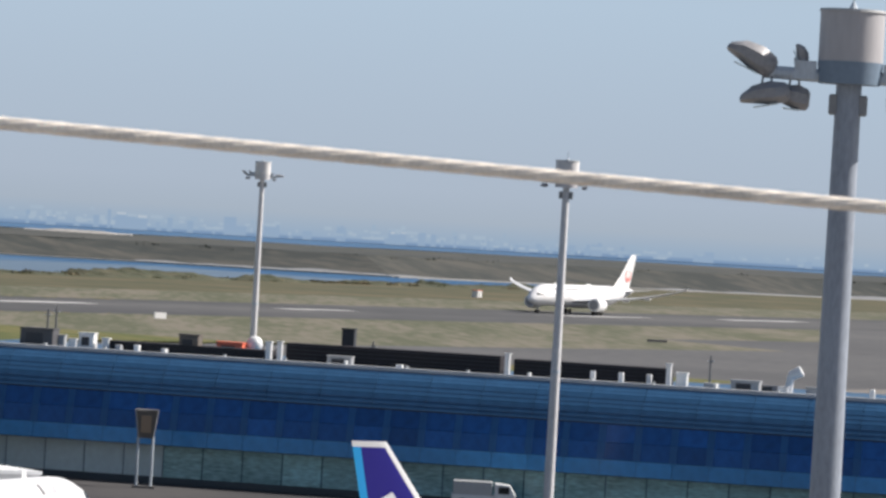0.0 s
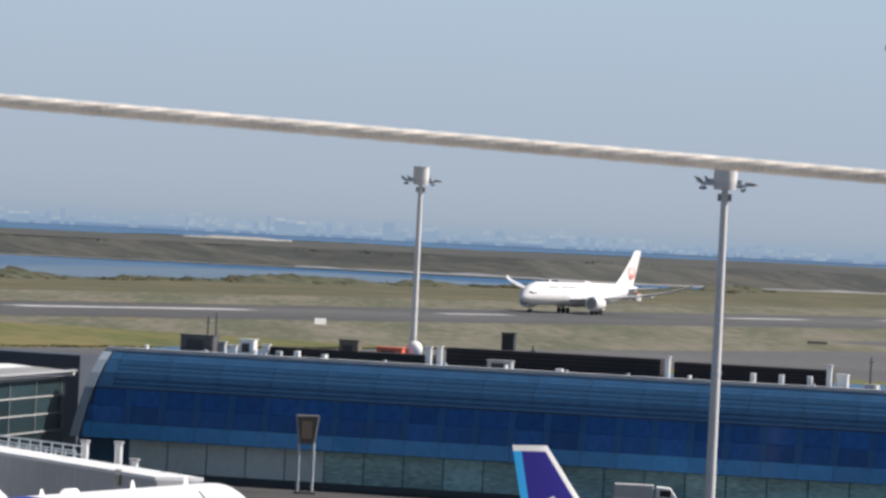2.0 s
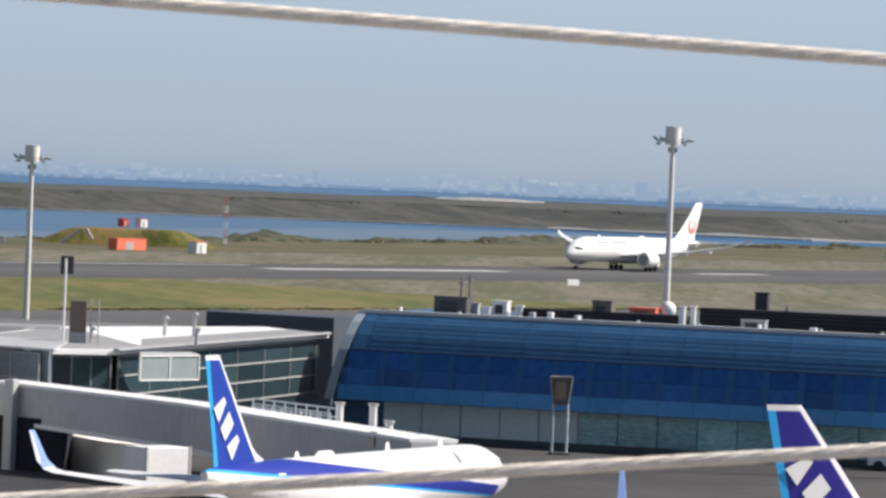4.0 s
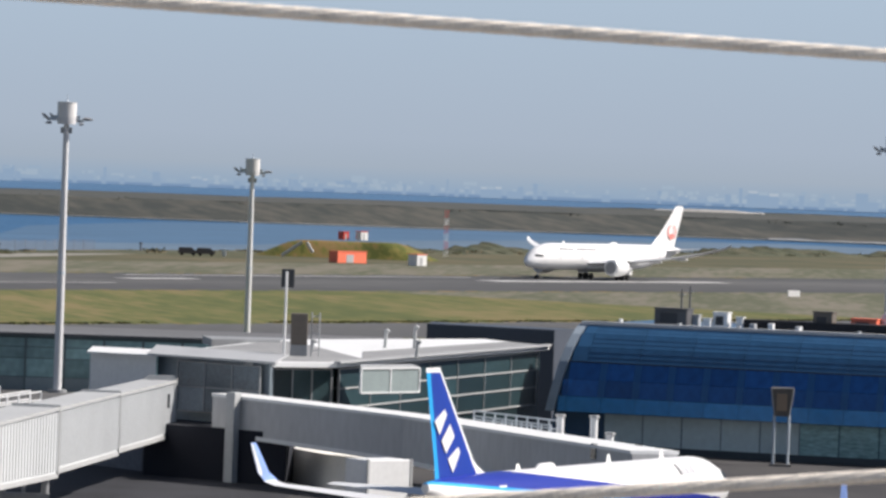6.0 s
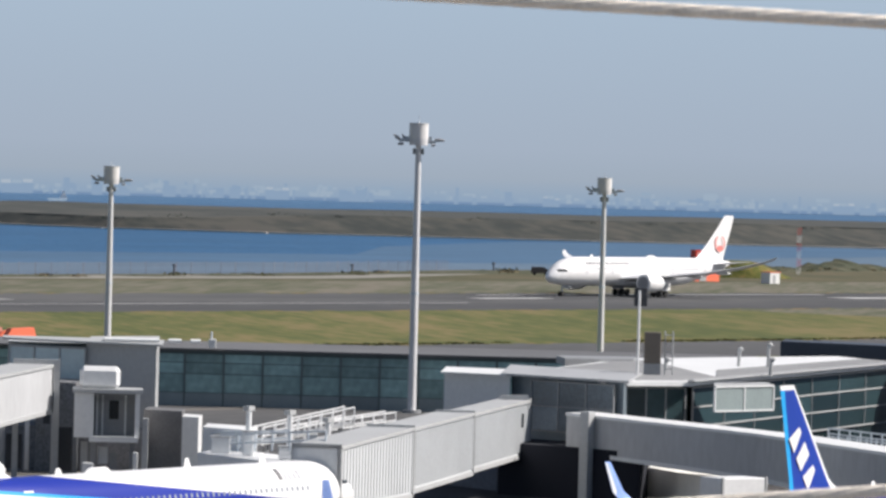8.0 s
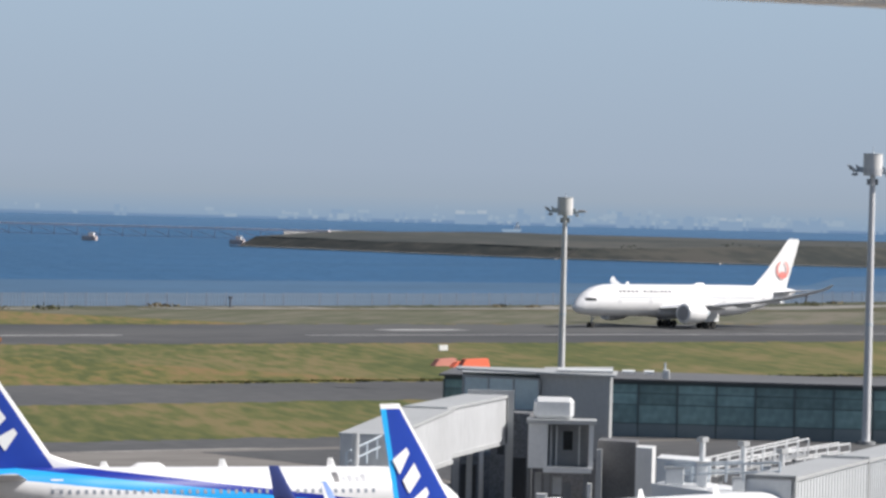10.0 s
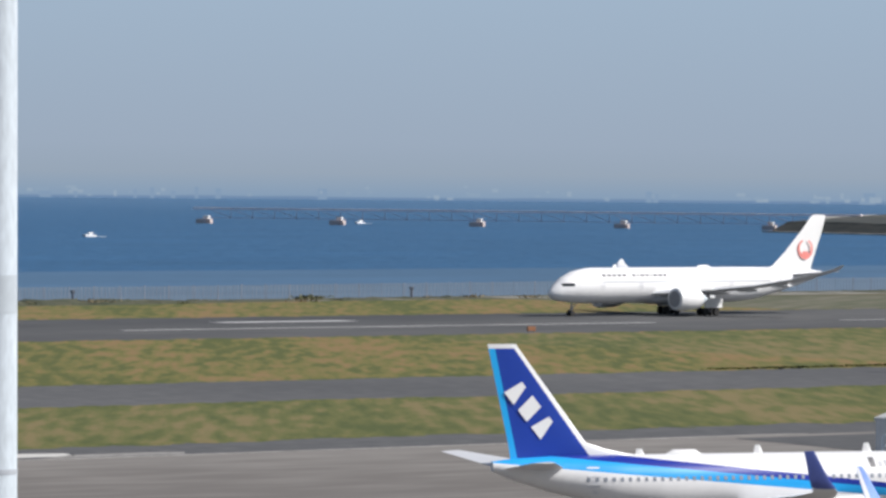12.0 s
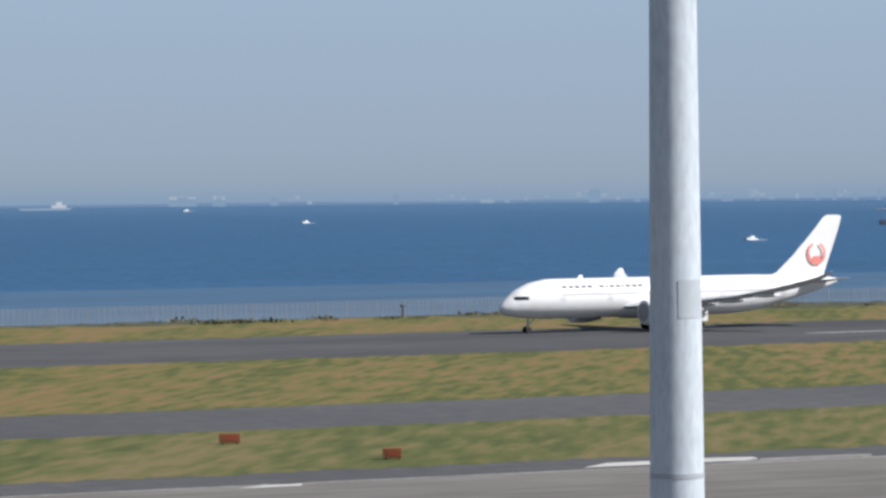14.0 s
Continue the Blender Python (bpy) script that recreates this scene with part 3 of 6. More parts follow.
        bm_wing(bm, [(0, ax, 0.7, zc + 1.97, 0.2), (0, ax + 0.25, 0.35, zc + 2.0 + h, 0.2)], upright=True)
        part("antenna", bm, WHITE, jet)
    bm = B()
    bm_ring_body(bm, 22.8 * k, 0, zc + 1.95, [(0, 0.05), (0.5, 0.33), (2.0, 0.33), (2.6, 0.05)], 12)
    part("satellite_dome", bm, WHITE, jet, smooth=True)
    return jet


WINGLET = mat("winglet_blue_white", (0.22, 0.34, 0.70), 0.35, var=0.3, scale=0.6)


def parked(fin_tip, phi, long_body, label, wing_shift=0.0, reach=0.0, fin_col=(0.014, 0.050, 0.34), lift=0.0):
    """Stands a jet so that its fin's tip is over the place given; phi: where its nose points, degrees from +x towards +y."""
    x = 38.5 * (44.5 if long_body else 38.1) / 39.5
    a = radians(phi)
    nose = Vector((fin_tip[0] + x * math.cos(a), fin_tip[1] + x * math.sin(a), 0.03))
    return narrow_airliner(pose(*nose, 0, 0, 180 + phi), long_body, label, wing_shift, reach, fin_col, lift)


wide_jet = wide_airliner(pose(1247, 647, 0.03))
parked((243.0, 172.9), 9, True, "blue-tailed white jet parked beside a fixed boarding bridge", 0.0, 2.0)
parked((201.5, 200.0), 8, True, "blue-tailed white jet parked by a ribbed boarding bridge", reach=-1.7, lift=0.35)
parked((216.2, 252.8), -16.5, False, "blue-tailed white jet with a dorsal fin fillet on the apron", -1.3, 1.6)
parked((219.2, 122.8), -30, False, "blue-tailed white jet before the blue glass pier", fin_col=(0.022, 0.016, 0.24))

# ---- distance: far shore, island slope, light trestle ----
# distance haze is put into these glowing colours; the buildings hold no lamps
HAZE = [glow("haze_glow_building", [(0, c), (1, c)], 0, 20) for c in ((0.266, 0.345, 0.428), (0.236, 0.320, 0.414), (0.205, 0.292, 0.402))]
rng = random.Random(7)
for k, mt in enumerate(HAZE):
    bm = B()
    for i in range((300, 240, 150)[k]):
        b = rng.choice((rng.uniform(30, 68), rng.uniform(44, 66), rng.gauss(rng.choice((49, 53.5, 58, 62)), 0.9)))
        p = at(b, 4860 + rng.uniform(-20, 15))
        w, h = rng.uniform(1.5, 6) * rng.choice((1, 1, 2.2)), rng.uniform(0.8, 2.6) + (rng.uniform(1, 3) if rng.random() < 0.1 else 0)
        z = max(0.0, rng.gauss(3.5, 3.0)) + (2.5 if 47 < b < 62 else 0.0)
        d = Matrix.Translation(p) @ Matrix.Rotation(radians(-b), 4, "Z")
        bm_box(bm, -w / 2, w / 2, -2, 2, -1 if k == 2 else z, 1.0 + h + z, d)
    ob = solid("far_city", bm, mt, "pale buildings along the far shore, haze put into their glow", "far city", "stuff")
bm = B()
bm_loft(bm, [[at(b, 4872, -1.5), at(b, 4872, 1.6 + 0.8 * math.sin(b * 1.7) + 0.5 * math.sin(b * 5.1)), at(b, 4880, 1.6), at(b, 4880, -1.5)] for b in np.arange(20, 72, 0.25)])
# the shore's haze is a glow that changes with height
solid("far_shore", bm, glow("haze_glow_shore", [(0, (0.14, 0.225, 0.35)), (1, (0.20, 0.28, 0.385))], 0, 4), "low blue far shore, haze put into its glow", "shore")

# sunlight through haze on the upper walls is put into this glow
PALEH = glow("pale_haze_glow_wall", [(0, (0.32, 0.385, 0.45)), (1, (0.32, 0.385, 0.45))], 0, 20)
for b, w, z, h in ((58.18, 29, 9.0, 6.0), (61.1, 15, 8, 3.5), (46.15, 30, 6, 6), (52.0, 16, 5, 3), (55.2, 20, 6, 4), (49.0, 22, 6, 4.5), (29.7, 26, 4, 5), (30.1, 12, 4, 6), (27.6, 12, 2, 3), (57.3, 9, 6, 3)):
    hall = thing("far_hall", Matrix.Translation(at(b, 4835)) @ Matrix.Rotation(radians(-b), 4, "Z"), "long pale hall on the far shore, haze put into its glow", "building", "pale halls on the far shore")
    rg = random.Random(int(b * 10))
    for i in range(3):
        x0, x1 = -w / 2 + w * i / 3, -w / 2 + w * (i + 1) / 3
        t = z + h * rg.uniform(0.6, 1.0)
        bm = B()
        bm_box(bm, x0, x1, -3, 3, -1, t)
        part("wall", bm, HAZE[2], hall, "bluish wall, haze put into its glow")
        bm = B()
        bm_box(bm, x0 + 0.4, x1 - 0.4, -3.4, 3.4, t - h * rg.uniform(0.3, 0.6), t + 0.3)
        part("upper_wall", bm, PALEH if i != 1 else HAZE[0], hall, "pale upper wall, sunlight and haze put into its glow", bevel=0.3)


def far_ship(m, w, label):
    s = thing("far_ship", m, label, "ship")
    bm = B()
    side_plate(bm, [(-w / 2, 1.5), (w / 2, 1.8), (w / 2 - 3, -1), (-w / 2 + 2, -1)], 0, 5)
    # the hull borrows a glowing haze colour from the far city
    part("hull", bm, HAZE[1], s, "pale hull, haze put into its glow")
    bm = B()
    bm_box(bm, w * 0.12, w * 0.4, -2, 2, 1.5, 4.2)
    bm_box(bm, w * 0.2, w * 0.32, -1.5, 1.5, 4.2, 7)
    part("superstructure", bm, WHITE, s, "white superstructure")


far_ship(Matrix.Translation(at(28.2, 4500, -1)) @ Matrix.Rotation(radians(-28), 4, "Z"), 46, "white ship far out on the bay")
far_ship(Matrix.Translation(at(46.6, 3900, -1)) @ Matrix.Rotation(radians(-46), 4, "Z"), 16, "small pale ship beyond the island")
# surf line at the island's foot
bm = B()
for a, b in zip(ISLE[:9], ISLE[1:10]):
    d = (Vector(b) - Vector(a)).normalized()
    n2 = Vector((-d.y, d.x)) * 3.5
    q = [Vector(a) - n2, Vector(b) - n2, Vector(b) + n2, Vector(a) + n2]
    bm_prism(bm, [(v.x, v.y) for v in q], -1.6, -0.6)
solid("island_revetment", bm, mat("pale_stone", (0.36, 0.34, 0.31), 0.9, var=0.3, scale=8), "pale stone revetment along the island", "revetment")
bm = B()
for a, b in zip(ISLE[6:9], ISLE[7:10]):
    d = (Vector(b) - Vector(a)).normalized()
    n2 = Vector((-d.y, d.x)) if Vector((-d.y, d.x)).dot(cxy - Vector(a)) > 0 else Vector((d.y, -d.x))
    rings = []
    for i in range(25):
        p = Vector(a).lerp(Vector(b), i / 24)
        w = 5 + 9 * noise.noise((p.x * 0.02, p.y * 0.02, 0.7)) + 4 * noise.noise((p.x * 0.09, p.y * 0.09, 0.7))
        w = max(2.0, w)
        rings.append([(p.x, p.y, -1.6), (p.x, p.y, -0.9), (*(p + n2 * w), -1.5 + 8.5 * w / 45 + 0.35), (*(p + n2 * w), -1.6)])
    bm_loft(bm, rings)
solid("island_flats", bm, mat("pale_silt", (0.21, 0.22, 0.23), 0.95, var=0.3, scale=10), "pale bare silt flats along the island's foot", "flats")
SAND = mat("far_sand", (0.34, 0.33, 0.31), 0.95, var=0.25, scale=14, stretch=(0.4, 1, 1))
for b0, b1, r0, z1 in ((44.1, 46.2, 2640, 5.0), (57.0, 58.2, 2640, 8.2)):
    bm = B()
    n = 14
    bm_loft(bm, [[at(b, r0, -1.4), at(b, r0, 0.5), at(b, r0 + 30, 2.5 + (z1 - 2.5) * min(1.0, 4 * f, 4 * (1 - f)) ** 0.5), at(b, r0 + 60, z1 * 0.9), at(b, r0 + 60, -1.4)]
                 for b, f in ((b0 + (b1 - b0) * i / n, i / n) for i in range(n + 1))])
    solid("sand_bank", bm, SAND, "pale sand bank behind the island", "sand bank")
# approach-light trestle
TR0, TR1 = at(44.6, 2440), at(37.3, 2520)
# distance haze is put into the trestle's colours, paler than its red steel
RUST = mat("hazed_red_paint", (0.72, 0.52, 0.53), 0.8, var=0.2, scale=5)
td = (TR1 - TR0)
tl = td.length
tr = thing("approach_light_trestle", Matrix.Translation(TR0) @ Matrix.Rotation(math.atan2(td.y, td.x), 4, "Z"), "long red steel trestle, paled by painted haze, carrying approach lights over the water", "trestle")
bm = B()
bm_box(bm, 0, tl, -3, 3, 5.6, 6.5)
# deck colour paled for haze and to offset its shaded face
part("deck", bm, mat("hazed_pink_paint", (0.88, 0.76, 0.76), 0.8, var=0.2, scale=5), tr, "pinkish steel deck, haze put into its colour")
for i in range(int(tl / 11)):
    x = i * 11.0
    bm = B()
    bm_cyl(bm, (x, -2, 1.2), (x, -2, 5.9), 0.15, seg=6)
    bm_cyl(bm, (x, -2, 1.8), (x + 11, -2, 5.9), 0.11, seg=6)
    bm_cyl(bm, (x, -2, 1.6), (x + 11, -2, 1.6), 0.10, seg=6)
    part("truss_bay", bm, RUST, tr)
for b in (37.4, 38.88, 40.42, 42.0, 43.6):
    p = at(b, 2440 + (44.6 - b) * 11)
    lx = (Matrix.Rotation(-math.atan2(td.y, td.x), 4, "Z") @ (p - TR0)).x
    bm = B()
    bm_box(bm, lx - 2.7, lx + 2.7, -7, 3.5, -3, 1.0)
    pr = part("pile_cap", bm, mat("hazed_concrete", (0.52, 0.43, 0.40), 0.9), tr, "brownish concrete pile cap", bevel=0.3)
    bm = B()
    bm_box(bm, lx - 1.2, lx + 1.2, -7.4, -4, 0.2, 2.6)
    part("equipment_hut", bm, WHITE, pr, "small pale hut")


# ---- small boats ----
def boat(m, label):
    s = thing("motor_boat", m, label, "boat")
    bm = B()
    side_plate(bm, [(-2.9, 0.9), (2.5, 0.6), (2.3, -0.4), (-2.2, -0.4)], 0, 1.8)
    part("hull", bm, WHITE, s, "white hull")
    bm = B()
    bm_box(bm, -0.8, 1.1, -0.7, 0.7, 0.6, 1.5)
    part("cabin", bm, WHITE, s, "white cabin", bevel=0.1)
    bm = B()
    side_plate(bm, [(2.5, 0.1), (7, 0.0), (7, -0.3), (2.5, -0.3)], 0, 1.6)
    part("wake", bm, mat("foam", (0.55, 0.60, 0.64), 0.8), s, "pale foam wake")
    return s


BOATS = ((36.1, 1965, 4.0), (39.09, 2580, 2.0), (31.09, 2910, 1.5), (29.74, 4167, 0.0))
boats = []
for b, r, v in BOATS:
    boats.append((boat(Matrix.Translation(at(b, r, -1.1)), "small white motor boat on the bay"), at(b, r, -1.1), v))


# ---- shore strip: bushes, posts, huts ----
def leaf_clump(bm, c, size, n, rg):
    for i in range(n):
        d = Vector((rg.gauss(0, 1), rg.gauss(0, 0.7), abs(rg.gauss(0, 0.55))))
        p = Vector(c) + Vector((d.x * size * 1.5, d.y * size, d.z * size * 0.42 - 0.25))
        s = size * rg.uniform(0.12, 0.3)
        a, e = rg.uniform(0, 6.3), rg.uniform(-0.6, 0.6)
        u, v = Vector((math.cos(a), math.sin(a), e)) * s, Vector((-math.sin(a) * 0.4, math.cos(a) * 0.4, 1)) * s
        bm.faces.new([bm.verts.new(p + q) for q in (u * -1, v * -0.5, u, v)])


LEAF = mat("scrub_leaves", (0.11, 0.11, 0.055), 0.9, var=0.4, scale=6)
DRYLEAF = mat("dry_reeds", (0.19, 0.155, 0.09), 0.9, var=0.35, scale=6)


def shore_y(x):
    for (x0, y0), (x1, y1) in zip(SHORE, SHORE[1:]):
        if x0 <= x <= x1:
            return y0 + (y1 - y0) * (x - x0) / (x1 - x0)
    return SHORE[-1][1]


rows_ = []
for i in range(640):
    x = 250 + i * 2.5
    tall = 1.0 if 1130 < x < 1330 or x > 1380 else 0.08 if 560 < x < 1080 else 0.25
    h = max(0.0, noise.noise((x * 0.03, 1.3, 0)) + 0.35 + 0.5 * noise.noise((x * 0.16, 4.1, 0)) + 0.35 * noise.noise((x * 0.5, 2.2, 0))) * 2.6 * tall
    y = shore_y(x)
    rows_.append([(x, y - 24, -0.2), (x, y - 18 + 3 * noise.noise((x * 0.1, 8, 0)), h * 0.45), (x, y - 12, h * 0.9), (x, y - 7, h), (x, y - 2, -0.2)])
bm = B()
bm_loft(bm, rows_)
bmesh.ops.subdivide_edges(bm, edges=bm.edges[:], cuts=1)
for v in bm.verts:
    if v.co.z > 0.1:
        v.co.z += 0.5 * noise.noise(v.co * 0.9)
solid("shore_scrub", bm, two_tone("shore_brush", (0.040, 0.050, 0.027), (0.066, 0.072, 0.040), (0.105, 0.098, 0.060), 6, (1, 1, 1), mixed=0.8), "ragged bank of scrub and reeds along the shore", "scrub", "stuff")
for mt, seed, n in ((LEAF, 3, 300), (DRYLEAF, 4, 240)):
    bm = B()
    rg = random.Random(seed)
    for i in range(n):
        x = rg.uniform(250, 1850)
        if not (1130 < x < 1330 or x > 1380) and rg.random() > (0.12 if 560 < x < 1080 else 0.5):
            continue
        leaf_clump(bm, (x, shore_y(x) - rg.uniform(4, 22), 0.4), rg.uniform(0.5, 1.4), 70, rg)
    solid("shore_brush", bm, mt, "leafy clumps of brush along the shore", "scrub", "stuff")

bm = B()
rg = random.Random(12)
crest = hi[2:10]
for a, b in zip(crest, crest[1:]):
    for i in range(int((b - a).length / 5)):
        p = a.lerp(b, rg.random())
        leaf_clump(bm, (p.x + rg.uniform(-20, 30), p.y + rg.uniform(-5, 40), p.z - 0.6), rg.uniform(0.8, 2.2), 14, rg)
solid("island_brush", bm, mat("dark_brush", (0.050, 0.060, 0.045), 0.9, var=0.4, scale=6), "dark brush along the crest of the island", "scrub", "stuff")


POSTM = mat("dull_blue_grey_paint", (0.09, 0.10, 0.13), 0.7)


def marker_post(p, h, mt=POSTM):
    s = thing("marker_post", Matrix.Translation(p), "slim grey post by the shore", "post", "shore posts")
    bm = B()
    bm_cyl(bm, (0, 0, 0), (0, 0, h), 0.22, 0.2, 8)
    part("shaft", bm, mt, s)
    bm = B()
    bm_box(bm, -0.3, 0.3, -0.3, 0.3, h - 0.5, h)
    part("cap", bm, mt, s)


for x, y in ((874, 790), (948, 800), (1033, 825), (624, 752), (725, 763), (543, 748), (463, 738), (390, 745), (1110, 838)):
    marker_post(Vector((x, y, 0)), 2.2)


FENCE = mat("pale_fence_paint", (0.27, 0.29, 0.35), 0.7, var=0.2)
fence = thing("shore_fence", Matrix.Identity(4), "pale steel bar fence along the shore", "fence")
vs, fs = [], []
for i in range(760):
    x = 300 + i * 0.95
    y, h, w = shore_y(x) - 1.0, 2.6 + 0.3 * noise.noise((x * 0.2, 0, 5)), 0.035
    j = len(vs)
    vs += [(x + a * w, y + b * w, z) for z in (-0.1, h) for a, b in ((-1, -1), (1, -1), (1, 1), (-1, 1))]
    fs += [(j, j + 1, j + 5, j + 4), (j + 1, j + 2, j + 6, j + 5), (j + 2, j + 3, j + 7, j + 6), (j + 3, j, j + 4, j + 7), (j + 4, j + 5, j + 6, j + 7)]
me = bpy.data.meshes.new("fence_bar")
me.from_pydata(vs, [], fs)
me.materials.append(FENCE)
bars = new("fence_bar", me)
bars.parent = fence
tagged(bars, kind="stuff")
bm = B()
bm_cyl(bm, (0, 0, -0.2), (0, 0, 2.8), 0.07, seg=6)
post_mesh = mesh_of(bm, "post", FENCE)
for i in range(120):
    x = 300 + i * 6.0
    ob = new("post", post_mesh)
    ob.parent = fence
    ob.location = (x, shore_y(x) - 1.0, 0)


def hut(m, w, d, h, mt, name, label, roof=None):
    s = thing(name, m, label, "equipment hut")
    bm = B()
    bm_box(bm, -w / 2, w / 2, -d / 2, d / 2, 0, h)
    body = part("body", bm, mt, s, bevel=0.05)
    bm = B()
    bm_box(bm, -w / 2 - 0.1, w / 2 + 0.1, -d / 2 - 0.1, d / 2 + 0.1, h, h + 0.15)
    part("roof", bm, roof or mt, s)
    bm = B()
    bm_box(bm, -w * 0.2, w * 0.05, -d / 2 - 0.06, -d / 2, 0.1, h * 0.75)
    part("door", bm, GREYP, body)
    return s


def facing(b, r, z=0.0):
    """Pose at a place, its front (-y) turned to the deck."""
    return Matrix.Translation(at(b, r, z)) @ Matrix.Rotation(radians(-b), 4, "Z")


def stand(b, r, z=0.0):
    """Pose at a place, squared to the runway."""
    return Matrix.Translation(at(b, r, z)) @ Matrix.Rotation(radians(-8), 4, "Z")


# mound with huts
bm = B()
rings = []
mc = at(53.65, 1330)
for k, z in ((1.0, -0.2), (0.8, 1.8), (0.62, 3.6), (0.5, 4.2)):
    rings.append([(mc.x + 24 * k * math.cos(a) * 0.6 + 9 * k * math.sin(a) * 0.8 + 2 * math.sin(3 * a), mc.y - 24 * k * math.cos(a) * 0.8 + 9 * k * math.sin(a) * 0.6, z) for a in np.linspace(0, 2 * math.pi, 28, endpoint=False)])
bm_loft(bm, rings)
solid("grass_mound", bm, GRASS, "low grassy mound near the shore", "mound", smooth=True)
for b0, b1, z0, z1 in ((52.93, 53.15, 0.3, 3.9), (53.2, 53.27, 3.9, 1.4)):
    bm = B()
    bm_cyl(bm, at(b0, 1315, z0), at(b1, 1315, z1), 0.4, seg=6)
    tagged(new("mound_edging", mesh_of(bm, "mound_edging", LINE)), "pale concrete edging on the mound", "edging")
hut(stand(53.655, 1262), 10.0, 3, 2.7, ORANGE, "orange_shelter", "bright orange equipment shelter on the grass")
hut(stand(54.42, 1255), 3.4, 3, 2.7, WHITE, "white_hut", "white hut with orange trim on the grass", ORANGE)
hut(stand(53.6, 1360, 4.2), 2.0, 2, 2.0, REDP, "red_beacon_hut", "small red beacon cabin on the mound")
hut(stand(53.8, 1360, 4.2), 2.6, 2, 2.2, WHITE, "white_beacon_hut", "small white beacon cabin on the mound", REDP)
hut(facing(52.3, 1290), 1.0, 1, 1.6, WHITE, "white_cabinet", "small white cabinet by the shore")
hut(stand(62.0, 1640), 2.4, 2.2, 2.2, WHITE, "white_hut", "white hut with orange trim by the runway", ORANGE)
for b in (51.9, 52.1):
    v = thing("parked_van", facing(b, 1285), "dark brown van parked by the shore", "van")
    bm = B()
    side_plate(bm, [(-2.3, 0.5), (2.3, 0.5), (2.3, 1.2), (1.7, 1.35), (1.1, 2.0), (-2.2, 2.0)], 0, 1.8)
    part("body", bm, mat("brown_van_paint", (0.11, 0.09, 0.085), 0.5), v, "dark brown body")
    for x in (-1.4, 1.4):
        for y in (-0.85, 0.85):
            bm = B()
            bm_cyl(bm, (x, y - 0.1, 0.38), (x, y + 0.1, 0.38), 0.38)
            part("wheel", bm, RUBBER, v)
mast = thing("lattice_mast", Matrix.Translation(at(54.72, 1400)), "red and white lattice mast", "mast")
for i in range(6):
    bm = B()
    for dx, dy in ((-0.5, -0.4), (0.5, -0.4), (0, 0.5)):
        bm_cyl(bm, (dx, dy, i * 2.1), (dx * 0.95, dy * 0.95, i * 2.1 + 2.1), 0.05, seg=5)
    bm_cyl(bm, (-0.5, -0.4, i * 2.1), (0.5, -0.4, i * 2.1 + 2.1), 0.035, seg=5)
    part("mast_section", bm, REDP if i % 2 else WHITE, mast)
# taxiway signs and runway marks
for b, r, w in ((30.19, 459, 1.9), (31.97, 431, 1.6)):
    s = thing("taxiway_sign", facing(b, r, 0.03), "weathered orange box sign on the grass", "sign", "orange signs on the grass")
    bm = B()
    bm_box(bm, -w / 2, w / 2, -0.45, 0.45, 0.12, 0.95)
    bd = part("cabinet", bm, BRICKBOX, s, bevel=0.04)
    bm = B()
    bm_box(bm, -w * 0.32, w * 0.36, -0.47, -0.45, 0.3, 0.8)
    part("face", bm, mat("sign_face", (0.30, 0.07, 0.03), 0.6), bd, "darker face panel")
    for x in (-w * 0.35, w * 0.35):
        bm = B()
        bm_cyl(bm, (x, 0, 0), (x, 0, 0.14), 0.08, seg=8)
        part("foot", bm, DARKP, s)
for b, r, w, h, mt, lb in ((45.88, 785, 1.6, 1.0, WHITE, "small white sign board on the grass"), (58.55, 1062, 2.9, 1.4, WHITE, "wide white sign board on the grass"), (41.0, 775, 1.4, 0.8, BRICKBOX, "small brown sign box beside the runway"),
                           (64.0, 1115, 5, 0.7, DARKP, "low dark sign box on the grass")):
    s = thing("sign_board", facing(b, r, 0.03) @ Matrix.Rotation(radians(35), 4, "Z"), lb, "sign")
    bm = B()
    bm_box(bm, -w / 2, w / 2, -0.15, 0.15, 0.15, h)
    part("board", bm, mt, s, bevel=0.02)
    for x in (-w * 0.35, w * 0.35):
        bm = B()
        bm_cyl(bm, (x, 0, 0), (x, 0, 0.2), 0.07, seg=6)
        part("foot", bm, DARKP, s)
for k, (b, y0, w, d) in enumerate(((46.22, 493, 5.2, 8), (45.9, 500, 4.2, 8), (46.05, 496, 2.6, 7))):
    p = at(b, y0 / math.cos(radians(b)))
    hm = stand(b, y0 / math.cos(radians(b)), 0.03)
    s = thing("barrier_block", hm, "low orange and red plastic barrier blocks on the grass", "barrier", "orange barriers")
    bm = B()
    side_plate(bm, [(-w / 2, 0), (w / 2, 0), (w / 2 - 0.5, 1.35 - 0.25 * k), (-w / 2 + 0.9, 1.2 - 0.25 * k)], 0, 1.0)
    part("block", bm, ORANGE if k != 1 else mat("faded_red", (0.62, 0.25, 0.20), 0.7), s)
for x0, x1, y, w in ((493, 519, 641, 4.5), (641, 660, 636, 4.5), (791, 813, 636, 4.5), (912, 1004, 634, 7), (1085, 1119, 630, 5), (1240, 1290, 633, 5), (1340, 1392, 633, 6),
                     (455, 560, 614.5, 1.3), (600, 760, 613, 1.0), (815, 935, 655, 1.6)):
    sheet("runway_stripe", [(x0, y - w / 2), (x1, y - w / 2), (x1, y + w / 2), (x0, y + w / 2)], 0.05, LINE, "worn white paint stripe on the runway", 0.02)
EDGE = mat("worn_edge_concrete", (0.26, 0.25, 0.235), 0.9, var=0.6, scale=6)
